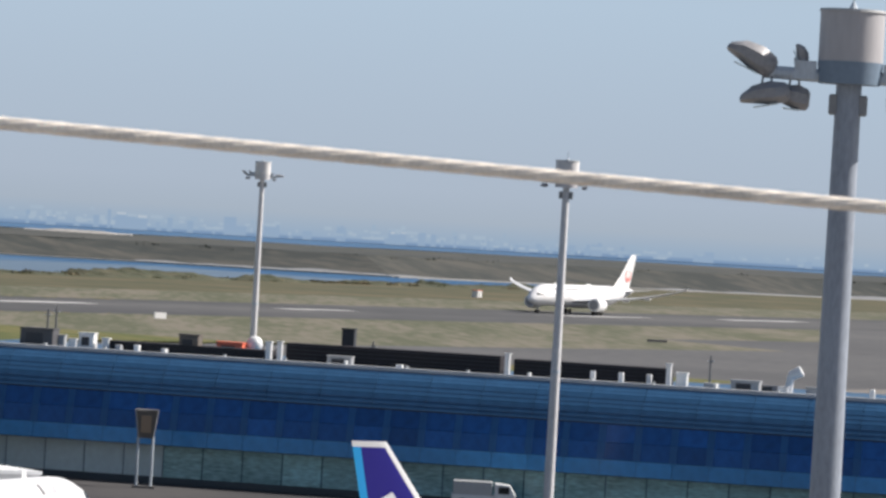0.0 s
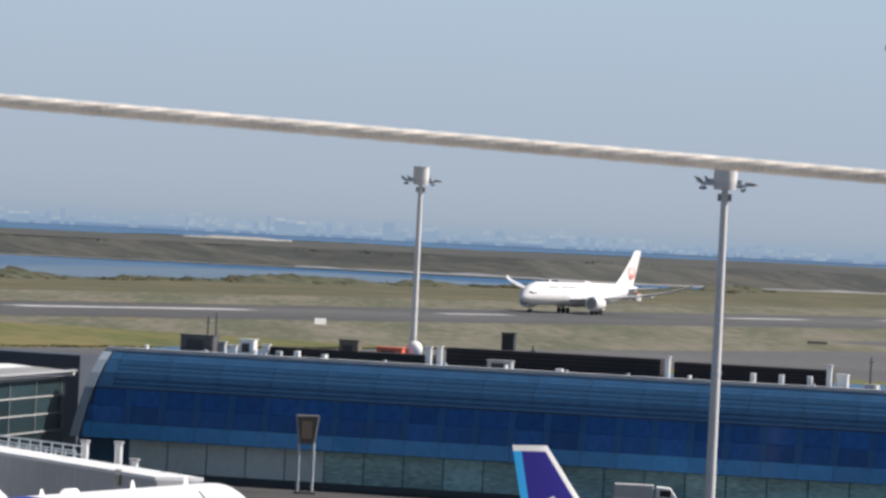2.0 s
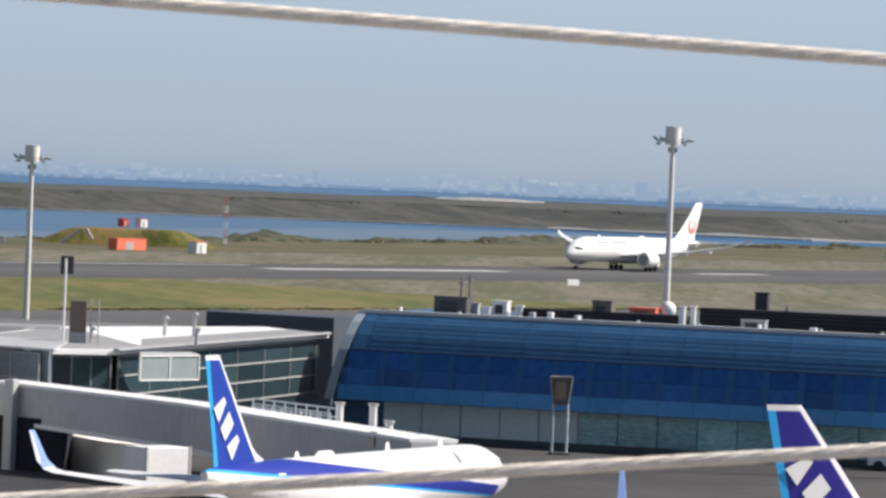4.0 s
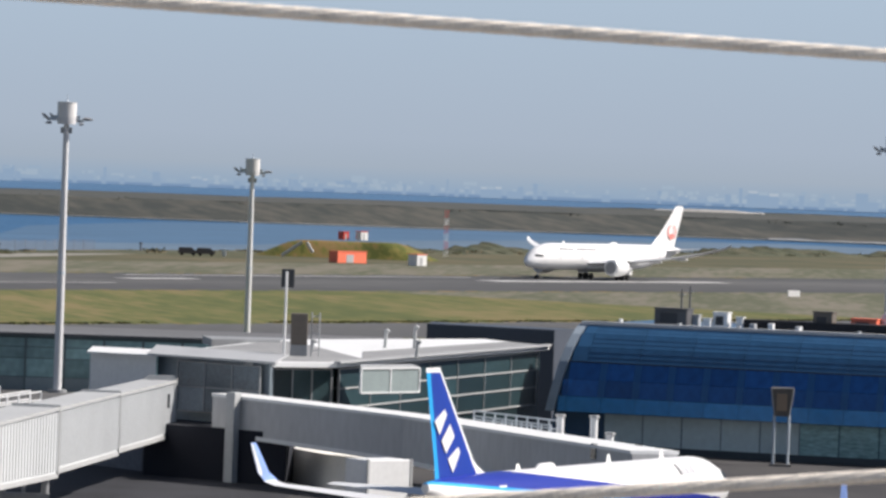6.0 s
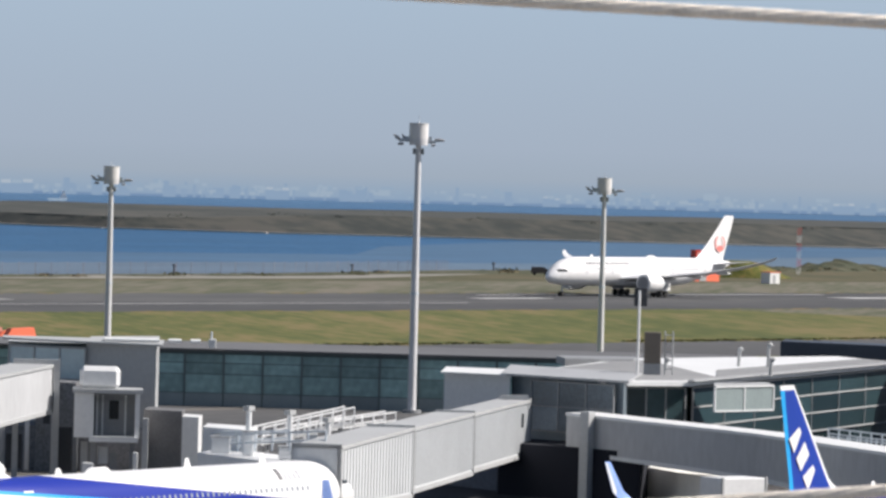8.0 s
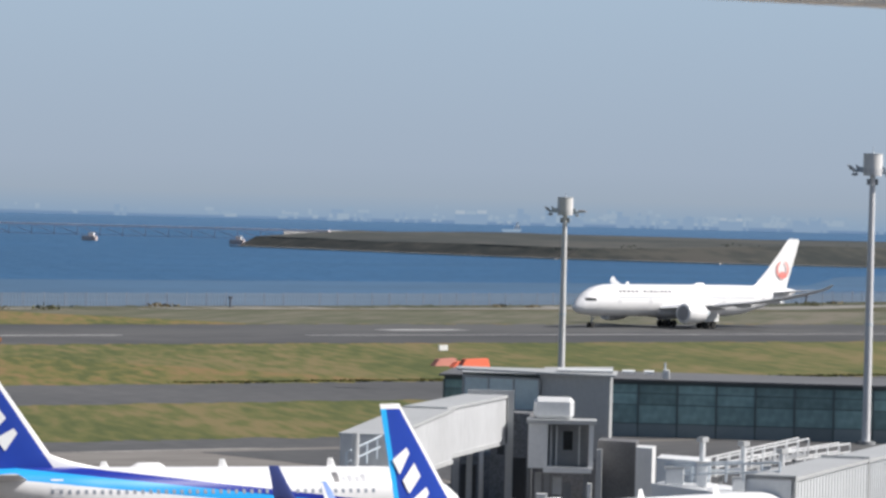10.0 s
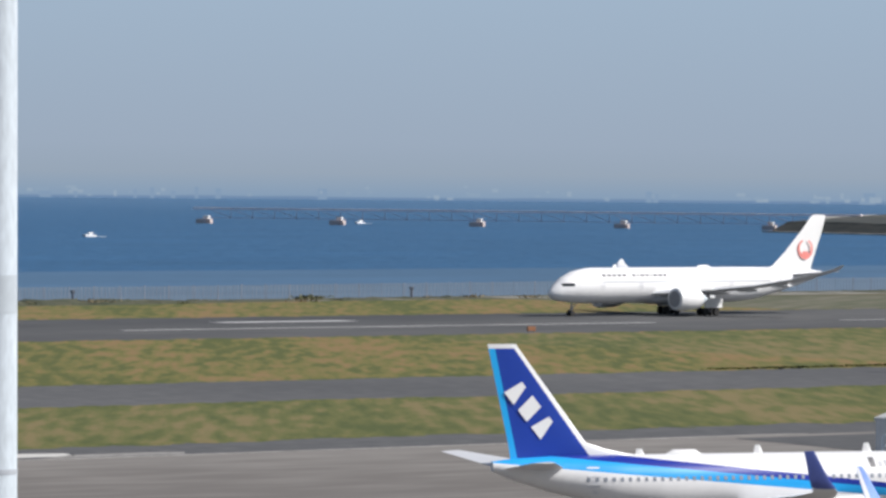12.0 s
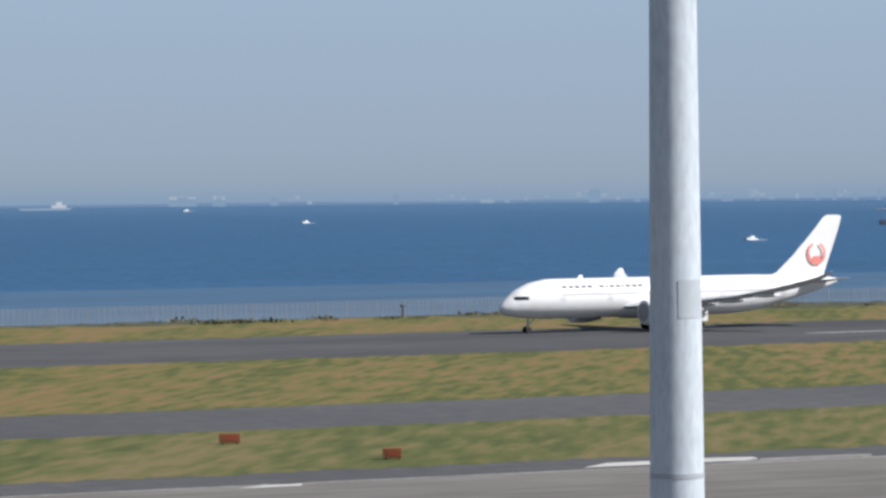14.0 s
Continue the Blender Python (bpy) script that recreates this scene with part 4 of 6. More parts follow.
PALE_EDGE = mat("bleached_edge_concrete", (0.56, 0.55, 0.52), 0.85, var=0.15, scale=4)
for x0, x1, y0, y1, mt in ((150, 330, 341, 342.2, EDGE), (233, 252, 344.5, 349.0, PALE_EDGE), (246, 262, 343, 346, EDGE), (198, 205, 339, 342.5, PALE_EDGE)):
    sheet("edge_line", [(x0, y0), (x1 - 1.5, y0), (x1, y1 - 1), (x1 - 3, y1), (x0 + 5, y1 - 0.4)], 0.055, mt, "pale concrete edge strip of the apron", 0.02)
sheet("shore_sand", [(520, 741), (900, 760), (1000, 800), (755, 768), (625, 756)], 0.035, mat("pale_sand", (0.22, 0.21, 0.185), 0.95, var=0.25, scale=6), "pale bare sand along the shore", 0.1)


def ragged_edge(name, seed, n, mt, edges):
    """Low mats of grass that creep over the paved edges."""
    rg = random.Random(seed)
    vs, fs = [], []
    for i in range(n):
        y = rg.choice(edges)
        x = y * math.tan(radians(rg.uniform(26, 58)))
        w, d, z = rg.uniform(0.6, 3.2), rg.uniform(0.5, 2.6), rg.uniform(0.04, 0.10)
        y += rg.uniform(-0.9, 0.9)
        j = len(vs)
        ring = [(x + w * math.cos(k * math.pi / 4) * rg.uniform(0.6, 1.1), y + d * math.sin(k * math.pi / 4) * rg.uniform(0.6, 1.1)) for k in range(8)]
        vs += [(px, py, 0.031) for px, py in ring] + [(x, y, 0.03 + z)]
        fs += [(j + k, j + (k + 1) % 8, j + 8) for k in range(8)]
    me = bpy.data.meshes.new(name)
    me.from_pydata(vs, [], fs)
    me.materials.append(mt)
    tagged(new(name, me), "low ragged grass creeping over the paved edges", "grass", "", "stuff")


def tuft_edge(name, seed, n, mt, edges):
    """Taller tufts along the unmown edges of the grass."""
    rg = random.Random(seed)
    vs, fs = [], []
    for i in range(n):
        y = rg.choice(edges)
        x = y * math.tan(radians(rg.uniform(26, 60)))
        if x < 430 or noise.noise((x * 0.05, y, 2.5)) < -0.12:
            continue
        y += rg.gauss(0, 0.9)
        for k in range(5):
            a, h, w = rg.uniform(0, 6.3), rg.uniform(0.08, 0.24), rg.uniform(0.2, 0.6)
            px, py = x + rg.gauss(0, 0.5), y + rg.gauss(0, 0.4)
            j = len(vs)
            c, d = math.cos(a) * w, math.sin(a) * w
            vs += [(px - c, py - d, 0.03), (px + c, py + d, 0.03), (px + c * 0.7 + rg.uniform(-0.1, 0.1), py + d * 0.7, h), (px - c * 0.5, py - d * 0.5, h * 0.8)]
            fs.append((j, j + 1, j + 2, j + 3))
    me = bpy.data.meshes.new(name)
    me.from_pydata(vs, [], fs)
    me.materials.append(mt)
    tagged(new(name, me), "dark unmown tufts along the grass edge", "grass", "", "stuff")


tuft_edge("grass_tufts", 8, 3600, TUFT, (460.6, 460.9, 461.4))
ragged_edge("grass_edge", 5, 700, GREENGRASS, (357, 416, 357, 416, 460))
ragged_edge("dry_grass_edge", 6, 700, GRASS, (460, 578, 665))

# ---- blue glass pier ----
U, N = Vector((0.29, -0.957, 0)), Vector((0.957, 0.29, 0))
P0 = Vector((364, 248, 0))


def pier_at(s, d, z):
    """Along the pier from its end (s), back from its glass (d), height (z)."""
    p = P0 + U * s + N * d
    return (p.x, p.y, z)


def pier_s(b, d):
    """How far along the pier a bearing from the deck meets the line d behind its glass."""
    f = at(b, 1.0)
    o = P0 + N * d
    return (o.y * f.x - o.x * f.y) / (U.x * f.y - U.y * f.x)


SPANDREL = mat("steel_blue_spandrel", (0.029, 0.097, 0.202), 0.3, var=0.22, scale=5, random_piece=0.05)
VISION = mat("deep_blue_glass", (0.0155, 0.109, 0.342), 0.18, var=0.35, scale=4, random_piece=0.24)
LOWGLASS = mat("clear_blue_glass", (0.042, 0.272, 0.590), 0.22, var=0.2, scale=4, random_piece=0.12)
# stretched streaks of tone stand in for reflections in the lower glass
GREENG = mat("grey_green_reflection_panel", (0.29, 0.53, 0.55), 0.25, var=0.6, scale=1.3, stretch=(0.3, 0.3, 1.3), random_piece=0.12)
PALEG = mat("pale_green_panel", (0.62, 0.73, 0.74), 0.4, var=0.12, scale=3, random_piece=0.06)
TRIM = mat("pale_blue_trim", (0.30, 0.36, 0.42), 0.4, var=0.1)
PROF = [(0.0, 3.3), (0.12, 4.6), (0.42, 6.0), (0.95, 7.5), (1.75, 8.7), (2.8, 9.8), (4.1, 10.6)]


def rake(z):
    return 1.5 + 1.5 * ((z - 3.3) / 7.5)


bm = B()
core = [(1.6, 0.0), (1.6, 3.2)] + [(d + 0.25, z - 0.02) for d, z in PROF] + [(26, 10.6), (26, 0)]
bm_loft(bm, [[pier_at(rake(z) if end == 0 else 140, d, z) for d, z in core] for end in (0, 1)])
pier = solid("blue_pier_wall", bm, mat("pier_core", (0.035, 0.10, 0.19), 0.4), "long pier building with a curved blue glass front")
pane_cache = {}


def pier_pane(s0, s1, k, mt):
    (d0, z0), (d1, z1) = PROF[k], PROF[k + 1]
    key = (round(s1 - s0, 2), k, mt.name)
    if key not in pane_cache:
        bm = B()
        w = s1 - s0 - 0.03
        g = 0.014
        t = Vector((d1 - d0, z1 - z0)).normalized()
        o = Vector((-t.y, t.x)) * 0.06
        pts = []
        for dd, zz in ((d0 + t.x * g, z0 + t.y * g), (d1 - t.x * g, z1 - t.y * g)):
            for off in (0, 1):
                pts.append((dd + o.x * off, zz + o.y * off))
        quad = [pts[0], pts[2], pts[3], pts[1]]
        bm_loft(bm, [[tuple(U * s + N * d) [:2] + (z,) for d, z in quad] for s in (0.015, 0.015 + w)])
        pane_cache[key] = mesh_of(bm, "pane", mt)
    ob = new("pane", pane_cache[key])
    ob.parent = pier
    p = P0 + U * s0
    ob.location = (p.x, p.y, 0)


for k, mt in enumerate((LOWGLASS, VISION, VISION, SPANDREL, SPANDREL, SPANDREL)):
    z = PROF[k][1]
    step = 3.0 if k < 3 else 4.5
    s = rake(PROF[k + 1][1]) + 0.5
    first = math.ceil(s / step) * step
    if first - s > 0.3:
        pier_pane(s, first, k, mt)
    s = first
    while s < 118:
        pier_pane(s, s + step, k, mt)
        s += step
MULL = mat("blue_mullion", (0.022, 0.120, 0.300), 0.3, var=0.2)
for i in range(37):
    bm = B()
    sm = 6.0 + 3.0 * i
    bm_loft(bm, [[pier_at(sm - 0.3, d - 0.10, z), pier_at(sm + 0.3, d - 0.10, z), pier_at(sm + 0.3, d, z), pier_at(sm - 0.3, d, z)] for d, z in PROF[1:4]])
    part("mullion", bm, MULL, pier)
for (d0, z0), (d1, z1) in zip(PROF[3:6], PROF[4:7]):
    for f in (0.33, 0.66):
        d, z = d0 + (d1 - d0) * f - 0.07, z0 + (z1 - z0) * f
        bm = B()
        bm_loft(bm, [[pier_at(sm, d - 0.01, z), pier_at(sm, d + 0.1, z), pier_at(sm, d + 0.1, z + 0.05), pier_at(sm, d - 0.01, z + 0.05)] for sm in (4.5, 138)])
        part("seam_bar", bm, SPANDREL, pier)
bm = B()
rings = []
for i, (d, z) in enumerate(PROF):
    rings.append([pier_at(rake(z) - 0.3, d - 0.15, z), pier_at(rake(z) + 0.45, d - 0.15, z), pier_at(rake(z) + 0.45, d + 0.7, z), pier_at(rake(z) - 0.3, d + 0.7, z)])
bm_loft(bm, rings)
solid("pier_end_trim", bm, TRIM, "pale blue-grey trim round the pier's glass end", "trim")
for d0, d1, z0, z1, nm, mt, lb in ((3.9, 5.0, 10.55, 10.85, "roof_edge", mat("pale_coping", (0.55, 0.56, 0.57), 0.6, var=0.15), "pale metal coping along the pier's roof"), (0.82, 1.0, 7.45, 7.56, "sunshade", mat("dark_blue_fin", (0.012, 0.03, 0.07), 0.4), "dark horizontal shading fin on the blue glass")):
    bm = B()
    bm_loft(bm, [[pier_at(s, d0, z0), pier_at(s, d1, z0), pier_at(s, d1, z1), pier_at(s, d0, z1)] for s in (2.9, 140)])
    solid(nm, bm, mt, lb, "trim")
for i, (s0, s1) in enumerate([(6 + 3.4 * j, 9.3 + 3.4 * j) for j in range(34)]):
    bm = B()
    bm_loft(bm, [[pier_at(s, 1.45, 0.6), pier_at(s, 1.62, 0.6), pier_at(s, 1.62, 3.2), pier_at(s, 1.45, 3.2)] for s in (s0, s1)])
    part("panel", bm, PALEG if i < 5 else GREENG, pier)
bm = B()
bm_loft(bm, [[pier_at(s, 1.4, 0.03), pier_at(s, 1.7, 0.03), pier_at(s, 1.7, 0.6), pier_at(s, 1.4, 0.6)] for s in (5, 140)])
part("plinth", bm, mat("dark_plinth", (0.085, 0.10, 0.11), 0.8), pier, "dark plinth")


def on_roof(b, d, z=10.85):
    s = pier_s(b, d)
    return Matrix.Translation(pier_at(s, d, z)) @ Matrix.Rotation(math.atan2(U.y, U.x), 4, "Z")


def louvre_unit(b0, b1, d, h, label):
    """A long dark louvred screen on the roof."""
    s0, s1 = pier_s(b0, d), pier_s(b1, d)
    L = s1 - s0
    u = thing("louvre_screen", Matrix.Translation(pier_at(s0, d, 10.6)) @ Matrix.Rotation(math.atan2(U.y, U.x), 4, "Z"), label, "roof louvre")
    bm = B()
    bm_box(bm, 0, L, 0, 2.5, 0, h - 0.1)
    part("casing", bm, mat("black_louvre", (0.018, 0.014, 0.018), 0.7), u)
    for i in range(5):
        bm = B()
        bm_box(bm, 0, L, -0.12, 0.02, 0.1 + i * (h - 0.1) / 5, 0.16 + i * (h - 0.1) / 5)
        part("slat", bm, DARKP, u)


louvre_unit(59.95, 62.3, 8, 1.75, "long black louvred plant screen on the roof")
louvre_unit(62.45, 64.15, 8, 1.6, "black louvred plant screen on the roof")
louvre_unit(58.0, 59.8, 8, 1.0, "low black louvred plant screen on the roof")


def roof_unit(b, d, w, dp, h, mt, name, label, category="roof unit", cap=True):
    u = thing(name, on_roof(b, d, 10.6), label, category)
    bm = B()
    bm_box(bm, -w / 2, w / 2, -dp / 2, dp / 2, 0, h)
    body = part("body", bm, mt, u, bevel=min(0.06, w * 0.1))
    if cap:
        bm = B()
        bm_box(bm, -w / 2 - 0.06, w / 2 + 0.06, -dp / 2 - 0.06, dp / 2 + 0.06, h, h + 0.1)
        part("cap", bm, mt, u)
    if w > 1.2:
        bm = B()
        bm_box(bm, -w * 0.32, w * 0.2, -dp / 2 - 0.04, -dp / 2, h * 0.25, h * 0.8)
        part("grille", bm, DARKP, body, "dark intake grille")
    return u


MIDDUCT = mat("dull_duct_metal", (0.22, 0.22, 0.23), 0.5, var=0.2)
BROWN = mat("brown_metal", (0.14, 0.12, 0.10), 0.6, var=0.2)
roof_unit(57.25, 8, 2.9, 2, 1.5, mat("dark_grey_metal", (0.09, 0.09, 0.095), 0.6), "chiller_unit", "dark grey chiller unit on the roof")
roof_unit(57.78, 8, 1.3, 1.2, 1.35, WHITE, "white_vent_unit", "small white vent unit on the roof")
roof_unit(57.98, 8, 0.6, 0.6, 1.0, WHITE, "vent_pipe", "short white vent pipe on the roof", "vent")
for b, d, w, h, mt in ((57.48, 9, 0.9, 1.0, GREYP), (57.62, 7, 0.7, 0.8, WHITE), (58.12, 7, 0.5, 0.6, GREYP), (58.32, 6.5, 0.45, 0.7, WHITE), (58.62, 6.5, 0.5, 0.55, GREYP), (61.2, 6.5, 0.6, 0.45, WHITE), (62.9, 6.5, 0.5, 0.5, GREYP), (64.62, 7, 1.2, 0.6, GREYP), (65.25, 8, 1.6, 0.7, MIDDUCT), (66.0, 7, 1.0, 0.6, WHITE)):
    roof_unit(b, d, w, 0.7, h, mt, "roof_duct_box", "small weathered duct box on the roof", "duct box", h > 0.7)
roof_unit(58.9, 9, 1.7, 1.5, 1.75, BROWN, "brown_cabinet", "brown metal cabinet on the roof")
roof_unit(59.35, 15, 2.3, 1.6, 1.15, ORANGE, "orange_case", "orange equipment case on the roof")
roof_unit(59.76, 7, 0.5, 0.5, 1.6, WHITE, "vent_pipe", "white vent pipe on the roof", "vent")
roof_unit(60.55, 6, 2.1, 1.0, 0.8, GREYP, "roof_hatch", "grey roof hatch box", "hatch")
roof_unit(60.63, 12, 1.1, 0.9, 3.0, DARKP, "black_signal_box", "tall black signal box on the roof")
for b, h in ((62.38, 1.9), (63.32, 1.0), (63.63, 1.0), (63.94, 1.0), (64.15, 1.9), (66.38, 0.9), (59.88, 1.7)):
    roof_unit(b, 6, 0.42, 0.42, h, WHITE, "vent_pipe", "white vent pipe on the roof", "vent", h > 1.2)
roof_unit(64.3, 7, 0.9, 0.8, 1.2, WHITE, "white_vent_unit", "small white vent unit on the roof")
roof_unit(65.0, 7, 2.4, 1.2, 0.9, GREYP, "duct_box", "grey duct box on the roof")
roof_unit(65.42, 6, 0.7, 0.6, 0.6, WHITE, "roof_box", "small white box on the roof")
roof_unit(65.72, 6, 0.9, 0.6, 0.7, GREYP, "roof_box", "small grey box on the roof")
# white hooked cowl
u = thing("vent_cowl", on_roof(65.5, 9, 10.6), "white hooked vent cowl on the roof", "vent")
bm = B()
bm_cyl(bm, (-0.3, 0, 0), (-0.1, 0, 1.6), 0.35, 0.3, 10)
part("stack", bm, WHITE, u, smooth=True)
bm = B()
bm_cyl(bm, (-0.15, 0, 1.5), (0.75, 0, 2.0), 0.4, 0.45, 10)
part("hood", bm, WHITE, u, "white hood", True)
# dome beside the far mast
u = thing("radome", on_roof(59.6, 16, 10.6), "small white radome on the roof", "radome")
bm = B()
bmesh.ops.create_uvsphere(bm, u_segments=16, v_segments=10, radius=0.72, matrix=Matrix.Translation((0, 0, 1.15)))
part("dome", bm, WHITE, u, smooth=True)
bm = B()
bm_cyl(bm, (0, 0, 0), (0, 0, 0.6), 0.55)
part("base", bm, GREYP, u)
for b, h in ((57.42, 3.5), (57.33, 3.2), (60.9, 2.2), (64.6, 2.8)):
    u = thing("antenna_pole", on_roof(b, 9, 10.6), "thin dark antenna pole on the roof", "antenna")
    bm = B()
    bm_cyl(bm, (0, 0, 0), (0, 0, h), 0.11, 0.08, 8)
    part("shaft", bm, mat("dull_steel", (0.16, 0.16, 0.16), 0.6), u)
    bm = B()
    bm_box(bm, -0.3, 0.3, -0.05, 0.05, h - 0.5, h - 0.4)
    part("crossbar", bm, GREYP, u)
for i in range(22):
    u = thing("railing_post", Matrix.Translation(pier_at(6 + i * 5.2, 5.2, 10.6)), "short grey railing post on the roof edge", "post", "roof edge posts")
    bm = B()
    bm_box(bm, -0.12, 0.12, -0.12, 0.12, 0, 0.42 if i % 3 else 0.55)
    part("post", bm, GREYP if i % 3 else WHITE, u)

# docking display on two legs
v = thing("docking_display", facing(58.47, 427), "brown docking display box on two steel legs", "docking display")
bm = B()
bm_loft(bm, [[(-0.85 * k, -0.4, z), (0.85 * k, -0.4, z), (0.85 * k, 0.4, z), (-0.85 * k, 0.4, z)] for k, z in ((0.62, 4.15), (1.0, 6.0), (1.05, 6.5))])
box = part("display_box", bm, BROWN, v, "brown tapered display box")
bm = B()
bm_box(bm, -0.45, 0.4, -0.47, -0.4, 4.6, 6.0)
rim = mat("pale_rim", (0.36, 0.35, 0.34), 0.5)
for x0, z0, x1, z1 in ((-0.60, 4.2, -0.92, 6.45), (0.60, 4.2, 0.92, 6.45), (-0.92, 6.42, 0.92, 6.48)):
    bm2 = B()
    bm_cyl(bm2, (x0, -0.44, z0), (x1, -0.44, z1), 0.06, seg=8)
    part("rim", bm2, rim, box, "pale metal rim")
part("screen", bm, mat("amber_screen", (0.30, 0.21, 0.14), 0.4), box, "dull amber screen")
for x in (-0.6, 0.6):
    bm = B()
    bm_cyl(bm, (x, 0, 0), (x, 0, 4.25), 0.12, seg=10)
    part("leg", bm, STEEL, v)
bm = B()
bm_box(bm, -0.9, 0.9, -0.4, 0.4, 0, 0.25)
part("base", bm, CONCRETE, v)

# ---- low dark glazed pier ----
GLZ = mat("dark_green_glass", (0.24, 0.385, 0.39), 0.25, var=0.35, scale=5, random_piece=0.3)
A0, A1 = at(45.9, 517), at(54.4, 517)
du = (A1 - A0).normalized()
dn = Vector((-du.y, du.x, 0))
if dn.dot(A0) < 0:
    dn = -dn
dm = Matrix(((du.x, dn.x, 0, A0.x), (du.y, dn.y, 0, A0.y), (0, 0, 1, 0), (0, 0, 0, 1)))
dl = (A1 - A0).length
bm = B()
bm_box(bm, 0, dl, 0.3, 22, 0, 5.55)
low = new("low_pier_wall", mesh_of(bm, "low_pier_wall", mat("dark_mullion", (0.09, 0.125, 0.135), 0.5)))
low.matrix_basis = dm
tagged(low, "low pier building with dark green glass", kind="structure")
pm = {}
LOWM = mat("green_grey_mullion", (0.11, 0.15, 0.16), 0.5)
for r, (z0, z1, mt) in enumerate(((0.05, 1.35, mat("grey_spandrel", (0.21, 0.26, 0.275), 0.5, random_piece=0.2)), (1.42, 3.2, GLZ), (3.28, 4.3, GLZ), (4.38, 5.2, GLZ))):
    bm = B()
    bm_box(bm, 0.06, 3.78, 0.2, 0.3, z0, z1)
    pm[r] = mesh_of(bm, "pane", mt)
    for i in range(int(dl / 3.85)):
        ob = new("pane", pm[r])
        ob.parent = low
        ob.location = (i * 3.85, 0, 0)
for i in range(int(dl / 3.85) + 1):
    bm = B()
    bm_box(bm, i * 3.85 - 0.1, i * 3.85 + 0.1, 0.05, 0.3, 1.3, 5.3)
    part("mullion", bm, LOWM, low)
bm = B()
bm_box(bm, -0.5, dl + 0.5, -0.3, 22.5, 5.55, 5.75)
rf = new("low_pier_roof", mesh_of(bm, "low_pier_roof", mat("dark_roofing", (0.125, 0.128, 0.135), 0.85, var=0.2, scale=8)))
rf.matrix_basis = dm
tagged(rf, "dark grey flat roof of the low pier", kind="structure")


# ---- gate houses ----
GLZ2 = mat("deep_green_glass", (0.022, 0.046, 0.052), 0.35, var=0.3, scale=3, random_piece=0.4)
def plan_wall(name, pts, z0, z1, mt, label, kind="structure"):
    bm = B()
    bm_prism(bm, [(at(b, r).x, at(b, r).y) for b, r in pts], z0, z1)
    return solid(name, bm, mt, label, "", kind)


LIGHTC = mat("light_grey_cladding", (0.46, 0.47, 0.47), 0.5, var=0.10, scale=2)
MIDC = mat("mid_grey_cladding", (0.28, 0.29, 0.30), 0.55, var=0.14, scale=2)
DARKC = mat("dark_infill", (0.026, 0.029, 0.036), 0.6, var=0.2, scale=2)
OFFW = mat("off_white_cladding", (0.77, 0.78, 0.78), 0.5, var=0.08, scale=2)
plan_wall("link_block", [(54.55, 474), (55.95, 468), (56.2, 474), (54.6, 480)], 0, 9.25, mat("blue_grey_cladding", (0.060, 0.072, 0.095), 0.5, var=0.2), "dark blue-grey link block beside the blue pier")
ROOF_A = [(51.84, 403), (52.6, 385), (53.58, 389), (55.9, 446), (55.18, 458), (54.19, 449), (52.9, 437)]
plan_wall("gate_roof", ROOF_A, 8.2, 8.55, OFFW, "broad white flat roof of a gate lounge")
plan_wall("gate_roof_edge", [(53.55, 388.5), (53.62, 388.5), (55.93, 445.5), (55.88, 446)], 8.56, 8.7, GREYP, "grey roof edge upstand")
plan_wall("gate_wall", [(51.95, 405), (52.65, 388), (53.55, 391.5), (55.8, 446), (55.1, 456), (52.95, 435)], 0, 8.2, mat("dark_green_core", (0.02, 0.035, 0.036), 0.2, var=0.3), "dark glazed wall of a gate lounge")


def bay(b0, r0, b1, r1, z0, z1, n, mt, parent_label, name="glazed_bay", frame_mt=GREYP, rows=1, post_mt=None):
    """A run of framed panes between two places."""
    a, c = at(b0, r0), at(b1, r1)
    d = (c - a)
    L = d.length
    ux = d.normalized()
    nx = Vector((ux.y, -ux.x, 0))
    if nx.dot(a) > 0:
        nx = -nx
    w = thing(name, Matrix(((ux.x, -nx.x, 0, a.x), (ux.y, -nx.y, 0, a.y), (0, 0, 1, 0), (0, 0, 0, 1))), parent_label, "window wall", kind="structure")
    for i in range(n):
        for j in range(rows):
            h = (z1 - z0) / rows
            bm = B()
            bm_box(bm, i * L / n + 0.07, (i + 1) * L / n - 0.07, -0.06, 0.04, z0 + j * h + 0.06, z0 + (j + 1) * h - 0.06)
            part("pane", bm, mt, w)
    for i in range(n + 1):
        bm = B()
        bm_box(bm, i * L / n - 0.05, i * L / n + 0.05, -0.14, 0.02, z0, z1)
        part("mullion", bm, post_mt or frame_mt, w)
    for j in range(rows + 1):
        bm = B()
        zz = z0 + j * (z1 - z0) / rows
        bm_box(bm, 0, L, -0.16, 0.02, zz - 0.05, zz + 0.05)
        part("rail", bm, frame_mt, w)
    return w


bay(52.66, 387.3, 53.52, 390.6, 5.0, 8.0, 4, GLZ2, "dark glass bays under the white roof", frame_mt=MIDC)
bay(53.6, 391.5, 55.75, 444.5, 3.6, 8.0, 7, GLZ2, "dark glass front with pale horizontal bands", frame_mt=LIGHTC, rows=3, post_mt=MIDC)
bay(53.84, 386.5, 54.48, 392, 6.5, 8.3, 2, mat("grey_green_glass", (0.26, 0.31, 0.31), 0.3), "pale framed window box", "window_box", OFFW)
plan_wall("window_box_back", [(53.84, 386.8), (54.48, 392.3), (54.4, 396), (53.84, 392)], 6.45, 8.4, LIGHTC, "pale window box behind its panes")
